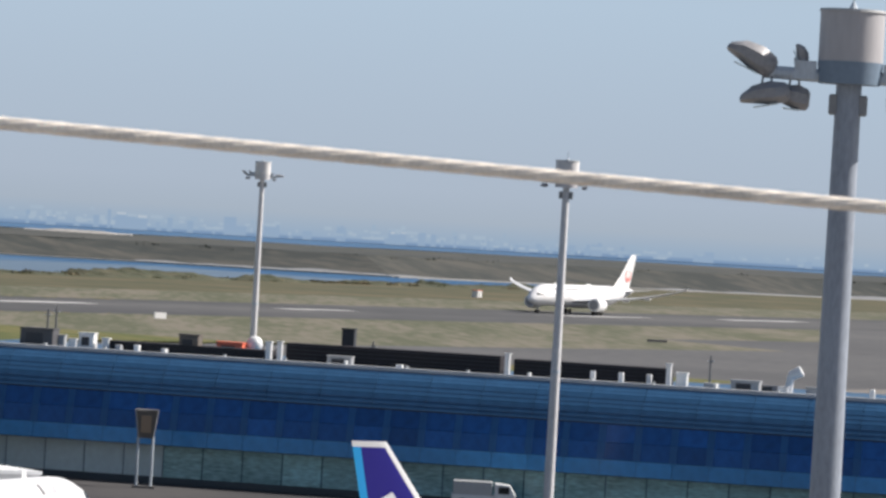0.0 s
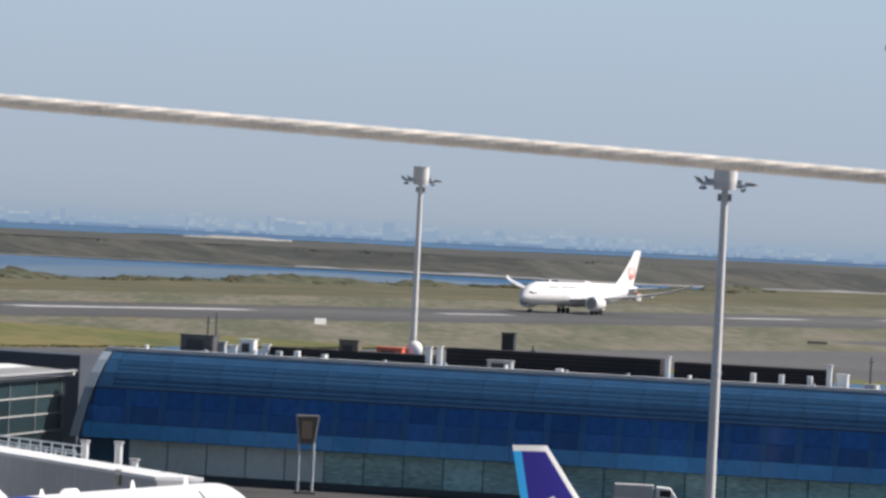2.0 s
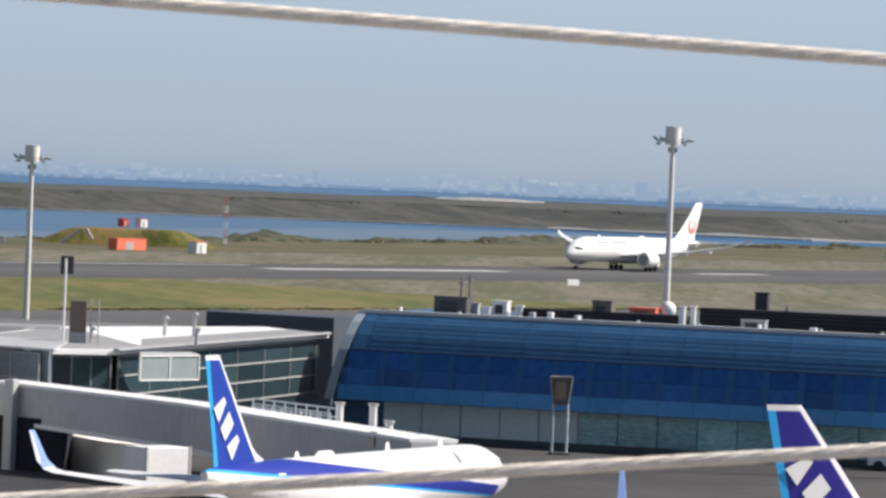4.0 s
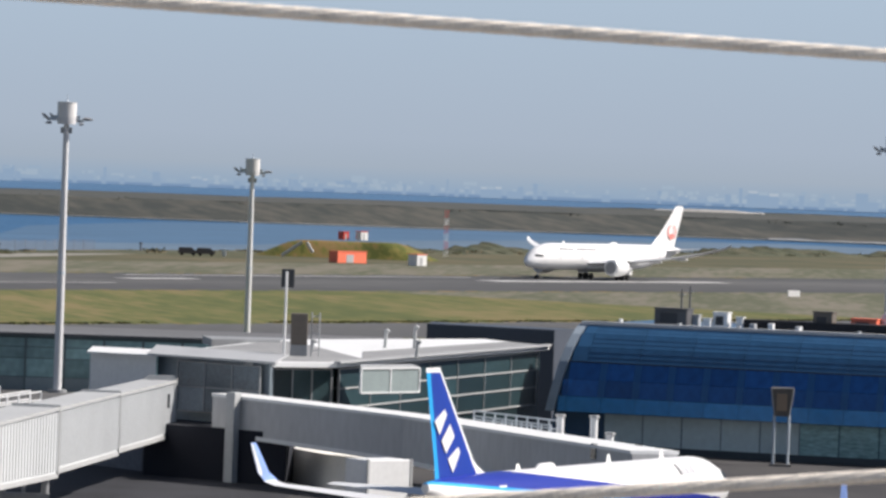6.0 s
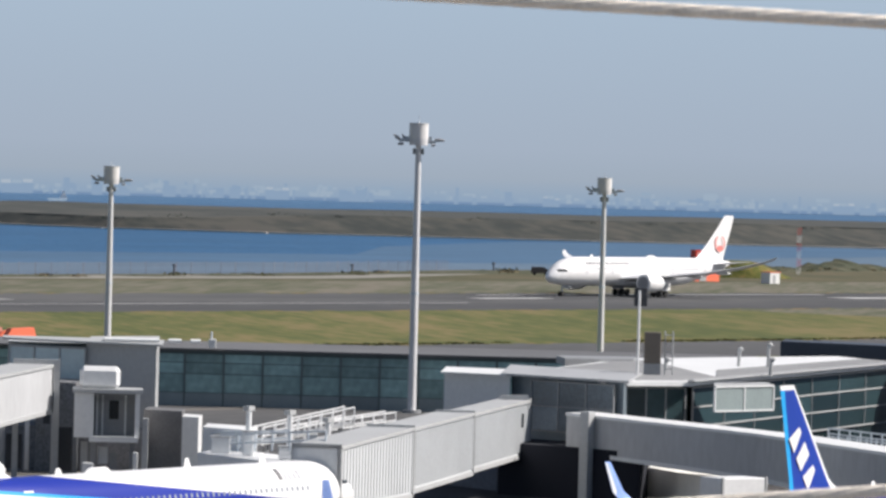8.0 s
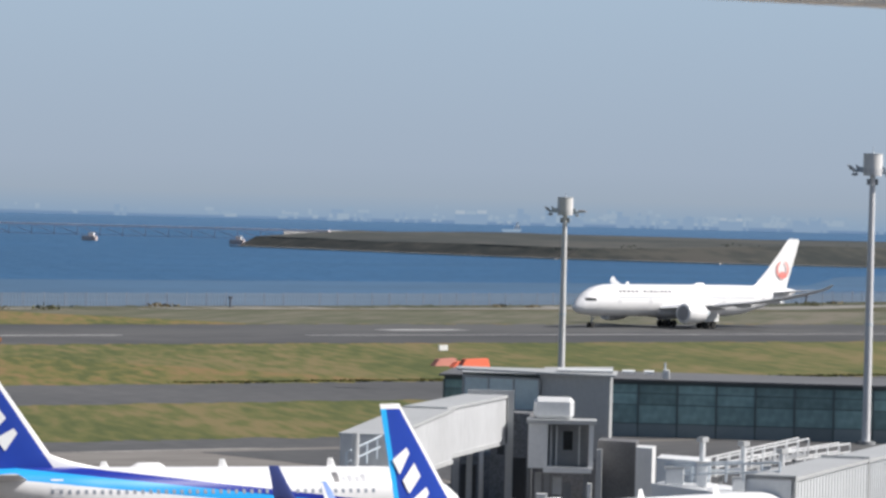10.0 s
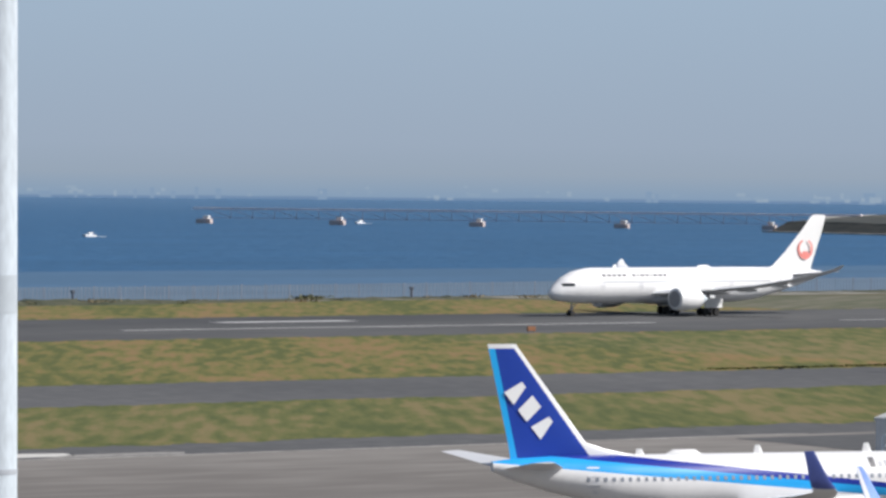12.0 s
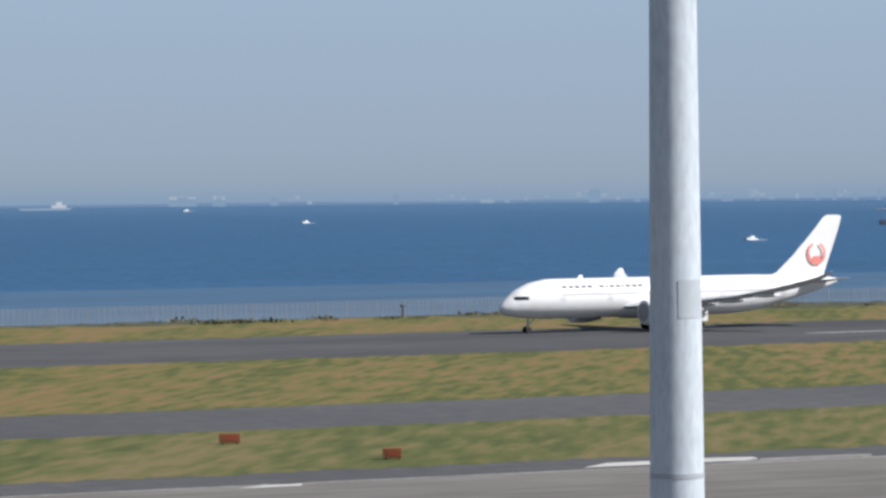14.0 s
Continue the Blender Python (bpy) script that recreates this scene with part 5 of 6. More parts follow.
plan_wall("roof_membrane", [(51.95, 404), (52.62, 387.5), (53.5, 391), (53.85, 399), (53.2, 428), (52.95, 434)], 8.56, 8.6, mat("grey_membrane", (0.27, 0.275, 0.28), 0.8, var=0.25, scale=4), "grey weathered roofing on the near half of the roof")
plan_wall("roof_membrane", [(53.57, 391), (55.84, 446), (55.45, 452), (53.86, 414), (53.86, 400)], 8.56, 8.6, bpy.data.materials["grey_membrane"], "grey weathered roofing along the eaves")
# clutter on the white roof
u = thing("signal_mast", facing(53.01, 398, 8.55), "black signal box on a white pole on the roof", "signal mast")
bm = B()
bm_cyl(bm, (-0.1, -0.2, 0), (-0.1, -0.2, 6.5), 0.1, seg=10)
part("pole", bm, WHITE, u)
bm = B()
bm_box(bm, -0.5, 0.5, -0.1, 0.5, 5.3, 6.7)
part("signal_box", bm, DARKP, u, "black box", bevel=0.05)
u = thing("roof_cabinet", facing(53.16, 400, 8.55), "dark brown cabinet with ladder frame on the roof", "cabinet")
bm = B()
bm_box(bm, -0.7, 0.6, -0.5, 0.5, 0.9, 3.3)
part("body", bm, BROWN, u, bevel=0.05)
for x in (0.9, 1.5):
    bm = B()
    bm_cyl(bm, (x, 0, 0), (x, 0, 3.4), 0.06, seg=6)
    part("rail", bm, GREYP, u)
for i in range(5):
    bm = B()
    bm_cyl(bm, (0.9, 0, 0.5 + i * 0.65), (1.5, 0, 0.5 + i * 0.65), 0.04, seg=6)
    part("rung", bm, GREYP, u)
bm = B()
bm_box(bm, -0.7, 0.6, -0.5, 0.5, 0, 0.9)
part("stand", bm, MIDC, u)
for b, r, h in ((54.1, 425, 1.5), (54.42, 425, 1.9), (54.45, 405, 1.4), (53.3, 410, 1.0)):
    u = thing("roof_vent", facing(b, r, 8.55), "small pale roof vent pipe", "vent")
    bm = B()
    bm_cyl(bm, (0, 0, 0), (0.05, 0, h), 0.14, seg=8)
    part("pipe", bm, LIGHTC, u)
    bm = B()
    bm_cyl(bm, (0.05, 0, h), (0.3, 0, h - 0.2), 0.16, seg=8)
    part("cowl", bm, LIGHTC, u)
plan_wall("roof_plant", [(52.2, 425), (52.95, 428), (53.0, 434), (52.1, 432)], 8.2, 8.8, MIDC, "low grey roof plant box")

# rotunda block where the bridges meet
plan_wall("rotunda_block", [(51.62, 392), (52.85, 384), (53.0, 398), (51.7, 408)], 2.7, 8.55, mat("teal_grey_cladding", (0.20, 0.245, 0.28), 0.4, var=0.25), "grey corridor block with glass upper wall")
bay(51.85, 389.8, 52.75, 384.0, 4.6, 8.3, 3, mat("smoky_blue_glass", (0.13, 0.175, 0.215), 0.3, var=0.4, scale=1.5, random_piece=0.35), "dark glass in the corridor block", frame_mt=MIDC, rows=2)
plan_wall("rotunda_roof", [(51.5, 391), (52.9, 382.5), (53.05, 399), (51.6, 410)], 8.55, 8.72, GREYP, "grey roof of the corridor block")
plan_wall("white_hood", [(50.88, 394), (51.6, 391), (51.6, 402), (50.95, 404)], 5.6, 8.5, OFFW, "pale boxy stair head")
plan_wall("white_hood_roof", [(50.84, 393.4), (51.62, 390.4), (51.62, 402.5), (50.9, 404.5)], 8.5, 8.62, OFFW, "white roof of the stair head")
# solid black block takes the place of the shade under the corridors
plan_wall("undercroft_shade_block", [(51.5, 384), (53.05, 375), (53.4, 402), (51.4, 412)], 0, 3.9, mat("black_undercroft_shade", (0.010, 0.012, 0.020), 1.0), "solid black block standing in for the shade below the corridors")
for b, r, h in ((51.62, 386, 3.4), (52.46, 378, 6.6), (52.95, 377, 3.4)):
    u = thing("support_column", Matrix.Translation(at(b, r)), "grey concrete column under the corridor", "column", "corridor columns")
    bm = B()
    bm_box(bm, -0.4, 0.4, -0.4, 0.4, 0, h)
    part("shaft", bm, LIGHTC, u, bevel=0.04)


def tunnel(name, a, c, z0a, z1a, z0c, z1c, width, mt, roof_mt, label, ribs=0.0, window=None):
    """A boarding tunnel from a to c (bearing, distance), floor and roof heights at both ends."""
    pa, pc = at(*a), at(*c)
    d = pc - pa
    L = d.length
    ux = d.normalized()
    nx = Vector((-ux.y, ux.x, 0))
    t = thing(name, Matrix(((ux.x, nx.x, 0, pa.x), (ux.y, nx.y, 0, pa.y), (0, 0, 1, 0), (0, 0, 0, 1))), label, "boarding bridge")
    bm = B()
    w = width / 2
    bm_loft(bm, [[(x, -w, lo), (x, w, lo), (x, w, hi), (x, -w, hi)] for x, lo, hi in ((0, z0a, z1a), (L, z0c, z1c))])
    body = part("tunnel_wall", bm, mt, t)
    bm = B()
    bm_loft(bm, [[(x, -w - 0.12, hi), (x, w + 0.12, hi), (x, w + 0.12, hi + 0.22), (x, -w - 0.12, hi + 0.22)] for x, hi in ((0, z1a), (L, z1c))])
    part("tunnel_roof", bm, roof_mt, t)
    bm = B()
    bm_loft(bm, [[(x, -w - 0.08, lo - 0.3), (x, w + 0.08, lo - 0.3), (x, w + 0.08, lo), (x, -w - 0.08, lo)] for x, lo in ((0, z0a), (L, z0c))])
    part("floor_beam", bm, roof_mt, t)
    if ribs:
        for x0, lo, hi in ((0.0, z0a, z1a), (L - 0.3, z0c, z1c)):
            bm = B()
            for s in (-1, 1):
                bm_box(bm, x0, x0 + 0.3, s * w - 0.14, s * w + 0.14, lo - 0.1, hi + 0.1)
            bm_box(bm, x0, x0 + 0.3, -w - 0.14, w + 0.14, hi + 0.1, hi + 0.34)
            part("collar_frame", bm, LIGHTC, t, "pale collar frame round the tunnel")
        n = int(L / ribs)
        for i in range(n):
            f = (i + 0.5) / n
            x, lo, hi = L * f, z0a + (z0c - z0a) * f, z1a + (z1c - z1a) * f
            for s in (-1, 1):
                bm = B()
                bm_box(bm, x - 0.13, x + 0.13, s * w - 0.07, s * w + 0.07, lo + 0.15, hi - 0.1)
                part("rib", bm, mt, body)
    if window is not None:
        for s in (-1, 1):
            bm = B()
            bm_box(bm, L * window - 0.35, L * window + 0.35, s * w - 0.09, s * w + 0.09, z0a + 2.0, z0a + 3.0)
            part("window", bm, GLASS_DK, body, "small dark window")
    return t


RIBW = mat("ribbed_white_metal", (0.62, 0.64, 0.65), 0.5, var=0.08, scale=1.5)
# ribbed telescopic bridge to the second jet
tunnel("boarding_bridge", (51.66, 387), (50.98, 360), 3.05, 6.75, 3.1, 6.75, 2.2, RIBW, LIGHTC, "white ribbed inner section of a boarding bridge", 0.75, 0.12)
tunnel("boarding_bridge", (51.02, 361), (50.28, 334.5), 3.0, 6.85, 3.1, 6.85, 2.5, RIBW, LIGHTC, "white ribbed middle section of a boarding bridge", 0.75)
tunnel("boarding_bridge", (50.32, 335.5), (49.5, 316), 2.9, 6.95, 3.0, 6.6, 2.9, RIBW, LIGHTC, "white ribbed outer section of a boarding bridge", 0.8)
u = thing("portal_arch", facing(51.66, 386), "pale portal frame at the bridge's head", "portal frame")
for x in (-0.75, 0.75):
    bm = B()
    bm_box(bm, x - 0.25, x + 0.25, -0.3, 0.3, 0, 7.0)
    part("post", bm, LIGHTC, u)
bm = B()
bm_box(bm, -1.0, 1.0, -0.3, 0.3, 7.0, 7.3)
part("lintel", bm, LIGHTC, u)
u = thing("bridge_drive_unit", facing(50.2, 338), "grey wheeled drive unit under the bridge", "drive unit")
for x in (-1.4, 1.4):
    bm = B()
    bm_cyl(bm, (x, 0, 0.9), (x, 0, 2.9), 0.25)
    part("leg", bm, MIDC, u)
    bm = B()
    bm_cyl(bm, (x, -0.3, 0.55), (x, 0.3, 0.55), 0.55)
    part("wheel", bm, RUBBER, u)
bm = B()
bm_box(bm, -1.7, 1.7, -0.4, 0.4, 0.9, 1.4)
part("axle_beam", bm, MIDC, u)
# grey fixed corridor to the first jet
GREYW = mat("weathered_grey_cladding", (0.47, 0.475, 0.485), 0.6, var=0.16, scale=3, stretch=(1, 1, 0.3))
tunnel("fixed_corridor", (52.4, 381.5), (54.5, 367), 3.7, 6.15, 2.9, 5.7, 3.0, GREYW, OFFW, "grey fixed corridor with a white roof edge", 0, None)
tunnel("fixed_corridor", (54.5, 367.5), (57.1, 333), 2.9, 5.7, 2.1, 5.6, 3.2, GREYW, OFFW, "grey outer corridor with a white roof edge", 0, 0.85)
plan_wall("blue_grey_wall", [(50.75, 396), (51.5, 387.6), (51.52, 392), (50.8, 400)], 0, 3.0, mat("blue_grey_render", (0.075, 0.095, 0.13), 0.7, var=0.3, scale=2), "blue-grey wall under the ribbed bridge")
plan_wall("corridor_head", [(52.42, 408), (52.72, 402), (53.0, 408), (52.6, 413)], 1.0, 6.3, LIGHTC, "pale block at the corridor's head")
plan_wall("beige_service_wall", [(53.05, 383), (53.86, 369), (54.1, 373), (53.25, 387)], 0, 2.5, mat("beige_cladding", (0.80, 0.78, 0.74), 0.7, var=0.12), "beige service building under the corridor")
# thin black sheet paints the shade on the ground below the bridge
sheet("shaded_stand", [tuple(at(b, q)[:2]) for b, q in ((50.4, 350), (52.9, 352), (53.3, 377), (52.4, 386), (50.7, 398))], 0.07, mat("shade_black_asphalt", (0.020, 0.021, 0.027), 0.9, var=0.5, scale=2), "black sheet under the boarding bridge, ground shade put into its colour", 0.015)
u = thing("white_container", facing(54.07, 352) @ Matrix.Rotation(radians(42), 4, "Z"), "white cargo container standing on the apron", "container")
bm = B()
bm_box(bm, -1.9, 1.9, -1.2, 1.2, 0.3, 3.6)
bd = part("body", bm, OFFW, u, bevel=0.05)
for x in (-1.95, 1.95):
    bm = B()
    bm_box(bm, x - 0.08, x + 0.08, -1.25, -1.1, 0.3, 3.65)
    part("corner_post", bm, LIGHTC, bd)
bm = B()
bm_box(bm, -1.8, 1.8, -1.1, 1.1, 0.03, 0.3)
part("skid", bm, DARKP, u)


def railing(a, c, z, h, n, label, mt=None, ramp=0.0):
    pa, pc = at(*a, z), at(*c, z + ramp)
    d = pc - pa
    u = thing("guard_rail", Matrix.Translation(pa), label, "railing")
    mt = mt or STEEL
    for i in range(n + 1):
        f = i / n
        q = d * f
        bm = B()
        bm_cyl(bm, q, q + Vector((0, 0, h)), 0.07, seg=6)
        part("post", bm, mt, u)
    for k in (0.5, 1.0):
        bm = B()
        bm_cyl(bm, Vector((0, 0, h * k)), d + Vector((0, 0, h * k)), 0.06, seg=6)
        part("rail", bm, mt, u)


# stairs, rails and posts beside the corridor
railing((55.1, 376), (55.95, 366), 4.5, 1.1, 8, "pale steel guard rail beyond the corridor")
railing((55.1, 382), (56.05, 371), 4.5, 1.2, 8, "pale steel guard rail of a stair landing")
plan_wall("stair_landing", [(54.8, 378), (56.1, 363), (56.25, 372), (55.0, 388)], 4.25, 4.5, LIGHTC, "pale stair landing slab")
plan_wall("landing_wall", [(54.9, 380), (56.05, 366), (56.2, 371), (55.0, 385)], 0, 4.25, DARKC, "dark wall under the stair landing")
for b, r, h in ((56.05, 352, 6.9), (56.42, 350, 7.0), (56.6, 348, 6.0)):
    u = thing("white_post", Matrix.Translation(at(b, r)), "stout white vent post on the corridor", "post", "white vent posts")
    bm = B()
    bm_cyl(bm, (0, 0, 0), (0, 0, h), 0.3, 0.26, 12)
    part("shaft", bm, OFFW, u, smooth=True)
    bm = B()
    bm_cyl(bm, (0, 0, h), (0, 0, h + 0.15), 0.36, seg=12)
    part("cap", bm, LIGHTC, u)
# cab and rails of the outer bridge
plan_wall("bridge_cab_wall", [(48.2, 333), (49.75, 316), (50.0, 322), (48.5, 340)], 3.4, 5.3, OFFW, "white bridge cab behind the parked jet")
railing((48.45, 334), (49.6, 320), 5.3, 1.1, 6, "steel rail on the bridge cab roof", ramp=1.1)
railing((48.3, 338), (49.2, 328), 5.3, 1.0, 5, "steel rail on the bridge cab roof", ramp=0.8)
for b, r, w, h in ((48.45, 333, 1.2, 1.0), (48.75, 331, 0.7, 1.5), (49.2, 327, 1.3, 0.8), (49.45, 324, 0.6, 1.7)):
    u = thing("bridge_roof_box", facing(b, r, 5.3), "white equipment box on the bridge roof", "equipment box")
    bm = B()
    bm_box(bm, -w / 2, w / 2, -0.4, 0.4, 0, h)
    part("body", bm, OFFW, u, bevel=0.05)
    bm = B()
    bm_box(bm, -w / 2 - 0.05, w / 2 + 0.05, -0.45, 0.45, h, h + 0.08)
    part("lid", bm, LIGHTC, u)

plan_wall("bridge_cab_wall", [(48.25, 338), (48.76, 335), (48.85, 340), (48.3, 343)], 0, 6.7, OFFW, "white lift shaft of the bridge cab")


def gangway(a, c, z0, z1, label):
    """A sloping service gangway with a slab, posts, two rails a side and legs."""
    pa, pc = at(*a, z0), at(*c, z1)
    d = pc - pa
    side = Vector((d.y, -d.x, 0)).normalized() * 0.5
    u = thing("service_gangway", Matrix.Translation((pa.x, pa.y, 0)), label, "gangway")
    o = Vector((0, 0, z0))
    bm = B()
    bm_loft(bm, [[q - side, q + side, q + side + Vector((0, 0, 0.15)), q - side + Vector((0, 0, 0.15))] for q in (o, o + d)])
    part("slab", bm, LIGHTC, u)
    n = 8
    for s_ in (-1, 1):
        for i in range(n + 1):
            q = o + d * (i / n) + side * s_
            bm = B()
            bm_cyl(bm, q, q + Vector((0, 0, 1.15)), 0.05, seg=6)
            part("post", bm, OFFW, u)
        for k in (0.6, 1.15):
            bm = B()
            bm_cyl(bm, o + side * s_ + Vector((0, 0, k)), o + d + side * s_ + Vector((0, 0, k)), 0.055, seg=6)
            part("rail", bm, OFFW, u)
    for f in (0.1, 0.9):
        q = o + d * f
        bm = B()
        bm_cyl(bm, (q.x, q.y, 0), q, 0.15, seg=8)
        part("leg", bm, MIDC, u)


gangway((48.85, 338), (49.85, 343), 5.6, 6.85, "white railed service gangway behind the bridge")
gangway((49.3, 346), (50.3, 352), 5.4, 6.2, "white railed service gangway behind the bridge")
for b, r, h in ((48.75, 334, 8.0), (49.2, 334, 7.8), (49.62, 338, 7.2)):
    u = thing("white_post", Matrix.Translation(at(b, r)), "stout white post by the service gangway", "post", "white vent posts")
    bm = B()
    bm_cyl(bm, (0, 0, 0), (0, 0, h), 0.2, 0.18, 10)
    part("shaft", bm, OFFW, u, smooth=True)
    bm = B()
    bm_box(bm, -0.3, 0.3, -0.25, 0.25, h, h + 0.3)
    part("cap", bm, LIGHTC, u)

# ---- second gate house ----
# grimy concrete, its dark tone also standing for shade in undercroft and recess
UNDER = mat("grimy_shaded_cladding", (0.21, 0.215, 0.225), 0.7, var=0.6, scale=1.2)
FARB = mat("pale_grey_tunnel", (0.50, 0.51, 0.52), 0.55, var=0.14, scale=2, stretch=(1, 1, 0.3))
plan_wall("gate_block", [(46.1, 409), (46.95, 405), (47.05, 416), (46.1, 420)], 3.4, 9.45, LIGHTC, "glazed corner of the second gate house")
bay(46.12, 407.5, 46.95, 403.8, 6.9, 9.3, 3, PALEG, "glass corner bay of the second gate house", frame_mt=LIGHTC)
plan_wall("gate_block", [(46.95, 404), (47.72, 400), (47.75, 425), (47.0, 420)], 0, 9.75, LIGHTC, "pale blue-grey wall of the second gate house")
plan_wall("gate_block_roof", [(46.04, 408), (46.95, 403), (47.78, 399.5), (47.8, 411), (46.04, 413)], 9.75, 9.9, LIGHTC, "white roof edge of the second gate house")
plan_wall("undercroft_shade_block", [(46.0, 402), (47.9, 400), (47.9, 410), (46.0, 412)], 0, 3.4, UNDER, "grimy dark block standing in for the shaded undercroft of the second gate house")
plan_wall("dark_recess_wall", [(46.42, 400), (46.85, 397), (46.9, 402), (46.45, 405)], 0, 6.9, UNDER, "grimy dark block standing in for a shaded recess beside the bridge head")
tunnel("boarding_bridge", (46.4, 391), (45.7, 368), 5.2, 8.35, 5.0, 8.2, 3.0, FARB, LIGHTC, "pale sloping boarding bridge of the far stand", 0)
tunnel("boarding_bridge", (45.75, 369), (45.05, 350), 4.7, 8.15, 4.2, 7.0, 3.4, FARB, LIGHTC, "pale outer section of the far boarding bridge", 0)
u = thing("portal_arch", facing(46.42, 390), "pale portal frame at the far bridge's head", "portal frame")
for x in (-1.5, 1.5):
    bm = B()
    bm_box(bm, x - 0.22, x + 0.22, -0.3, 0.3, 0, 8.6)
    part("post", bm, LIGHTC, u)
bm = B()
bm_box(bm, -1.75, 1.75, -0.3, 0.3, 8.5, 8.9)
part("lintel", bm, LIGHTC, u)
plan_wall("bridge_platform", [(44.75, 345), (45.35, 348), (45.45, 354), (44.8, 352)], 4.4, 4.7, LIGHTC, "pale service platform at the bridge's end")
railing((44.85, 347), (45.4, 351), 4.7, 1.4, 5, "steel rail on the service platform", ramp=1.5)
u = thing("platform_post", Matrix.Translation(at(44.95, 347)), "grey post carrying the service platform", "post")
bm = B()
bm_cyl(bm, (0, 0, 0), (0, 0, 7.4), 0.28, 0.24, 10)
part("shaft", bm, LIGHTC, u, smooth=True)
bm = B()
bm_box(bm, -0.45, 0.45, -0.45, 0.45, 0, 0.3)
part("foot", bm, MIDC, u)
# bridge cab seen end-on
u = thing("bridge_cab", facing(47.2, 388), "grey boarding bridge cab with a dark opening", "bridge cab")
bm = B()
bm_box(bm, -2.45, -1.0, -0.6, 3, 3.3, 6.6)
bm_box(bm, 2.05, 2.4, -0.6, 3, 3.3, 6.6)
part("side_wall", bm, OFFW, u)
bm = B()
bm_box(bm, -1.0, 2.05, 1.4, 3, 3.3, 6.6)
part("back_wall", bm, MIDC, u)
bm = B()
bm_box(bm, -2.6, 2.6, -0.9, 3.2, 6.6, 6.9)
part("roof", bm, LIGHTC, u)
bm = B()
bm_box(bm, -1.3, 2.3, -0.9, 3, 3.0, 3.4)
part("floor", bm, OFFW, u, "white floor sill")
bm = B()
bm_box(bm, 0.15, 0.85, 1.3, 1.42, 4.6, 6.0)
part("inner_window", bm, GLASS_DK, u, "dark inner window")
for x in (-0.75, -0.35, 1.35):
    bm = B()
    bm_box(bm, x - 0.06, x + 0.06, 1.1, 1.4, 3.4, 6.4)
    part("door_rail", bm, OFFW, u, "pale upright door rail")
for x0, x1, z0, z1, mt in ((-0.6, 0.1, 1.3, 2.6, OFFW), (0.25, 0.8, 0.6, 2.2, MIDC), (-1.9, -1.4, 0.4, 2.9, LIGHTC)):
    bm = B()
    bm_box(bm, x0, x1, 0.6, 1.2, z0, z1)
    part("machinery_box", bm, mt, u, "weathered machinery box")
for x in (-1.0, 1.9):
    bm = B()
    bm_box(bm, x - 0.2, x + 0.2, 0, 0.5, 0, 3.0)
    part("leg", bm, MIDC, u)
bm = B()
bm_box(bm, -2.1, 0.9, 0.2, 2.8, 6.9, 8.5)
part("rotunda", bm, OFFW, u, "pale drum over the cab", bevel=0.3)
for b, r, w, h in ((47.0, 384, 0.8, 1.6), (47.3, 383, 0.9, 1.1), (47.52, 384.5, 0.35, 2.4)):
    u = thing("equipment_box", facing(b, r, 0.03), "small white equipment box under the bridge cab", "equipment box")
    bm = B()
    bm_box(bm, -w / 2, w / 2, -0.3, 0.3, 0.1, h)
    part("body", bm, OFFW, u, bevel=0.04)
    bm = B()
    bm_box(bm, -w / 2 + 0.05, w / 2 - 0.05, -0.25, 0.25, 0, 0.1)
    part("plinth", bm, MIDC, u)
for b, r_, w, h, mt in ((46.05, 398.5, 0.5, 6.5, LIGHTC), (46.33, 398, 0.35, 6.5, OFFW), (46.62, 394.5, 0.4, 6.8, LIGHTC), (46.86, 394, 0.35, 6.8, MIDC), (47.62, 384, 0.45, 5.0, LIGHTC)):
    u = thing("support_column", facing(b, r_), "slim pale column under the second gate house", "column", "gate house columns")
    bm = B()
    bm_box(bm, -w / 2, w / 2, -0.2, 0.2, 0, h)
    part("shaft", bm, mt, u, bevel=0.03)
    bm = B()
    bm_box(bm, -w / 2 - 0.12, w / 2 + 0.12, -0.3, 0.3, 0, 0.2)
    part("foot", bm, MIDC, u)
# no openings here: thin dark plates paint the shade of open bays
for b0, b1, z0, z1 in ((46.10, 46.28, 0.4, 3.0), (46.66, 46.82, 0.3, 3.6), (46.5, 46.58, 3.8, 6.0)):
    plan_wall("dark_opening", [(b0, 396.4), (b1, 396.0), (b1, 396.3), (b0, 396.7)], z0, z1, DARKC, "thin dark plate standing in for the shade of an open bay under the second gate house")
plan_wall("service_tower", [(48.02, 386), (48.2, 385), (48.24, 389), (48.05, 390)], 0, 5.1, OFFW, "white service stair tower")
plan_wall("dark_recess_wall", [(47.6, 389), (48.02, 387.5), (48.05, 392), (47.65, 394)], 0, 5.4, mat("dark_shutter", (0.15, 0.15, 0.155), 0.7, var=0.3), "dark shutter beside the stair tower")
for b0, b1 in ((47.15, 47.75), (47.85, 47.99), (48.09, 48.2)):
    plan_wall("roof_strip", [(b0, 404), (b1, 404), (b1, 408), (b0, 408)], 9.96, 10.1, OFFW, "white cover strip on the roof")
u = thing("roof_vent", facing(48.33, 515, 5.85), "white roof vent box with a pipe", "vent")
bm = B()
bm_box(bm, -0.35, 0.35, -0.4, 0.4, 0, 0.9)
part("body", bm, WHITE, u, bevel=0.05)
bm = B()
bm_cyl(bm, (-0.1, 0, 0.9), (-0.1, 0, 1.6), 0.1, seg=8)
part("pipe", bm, STEEL, u)


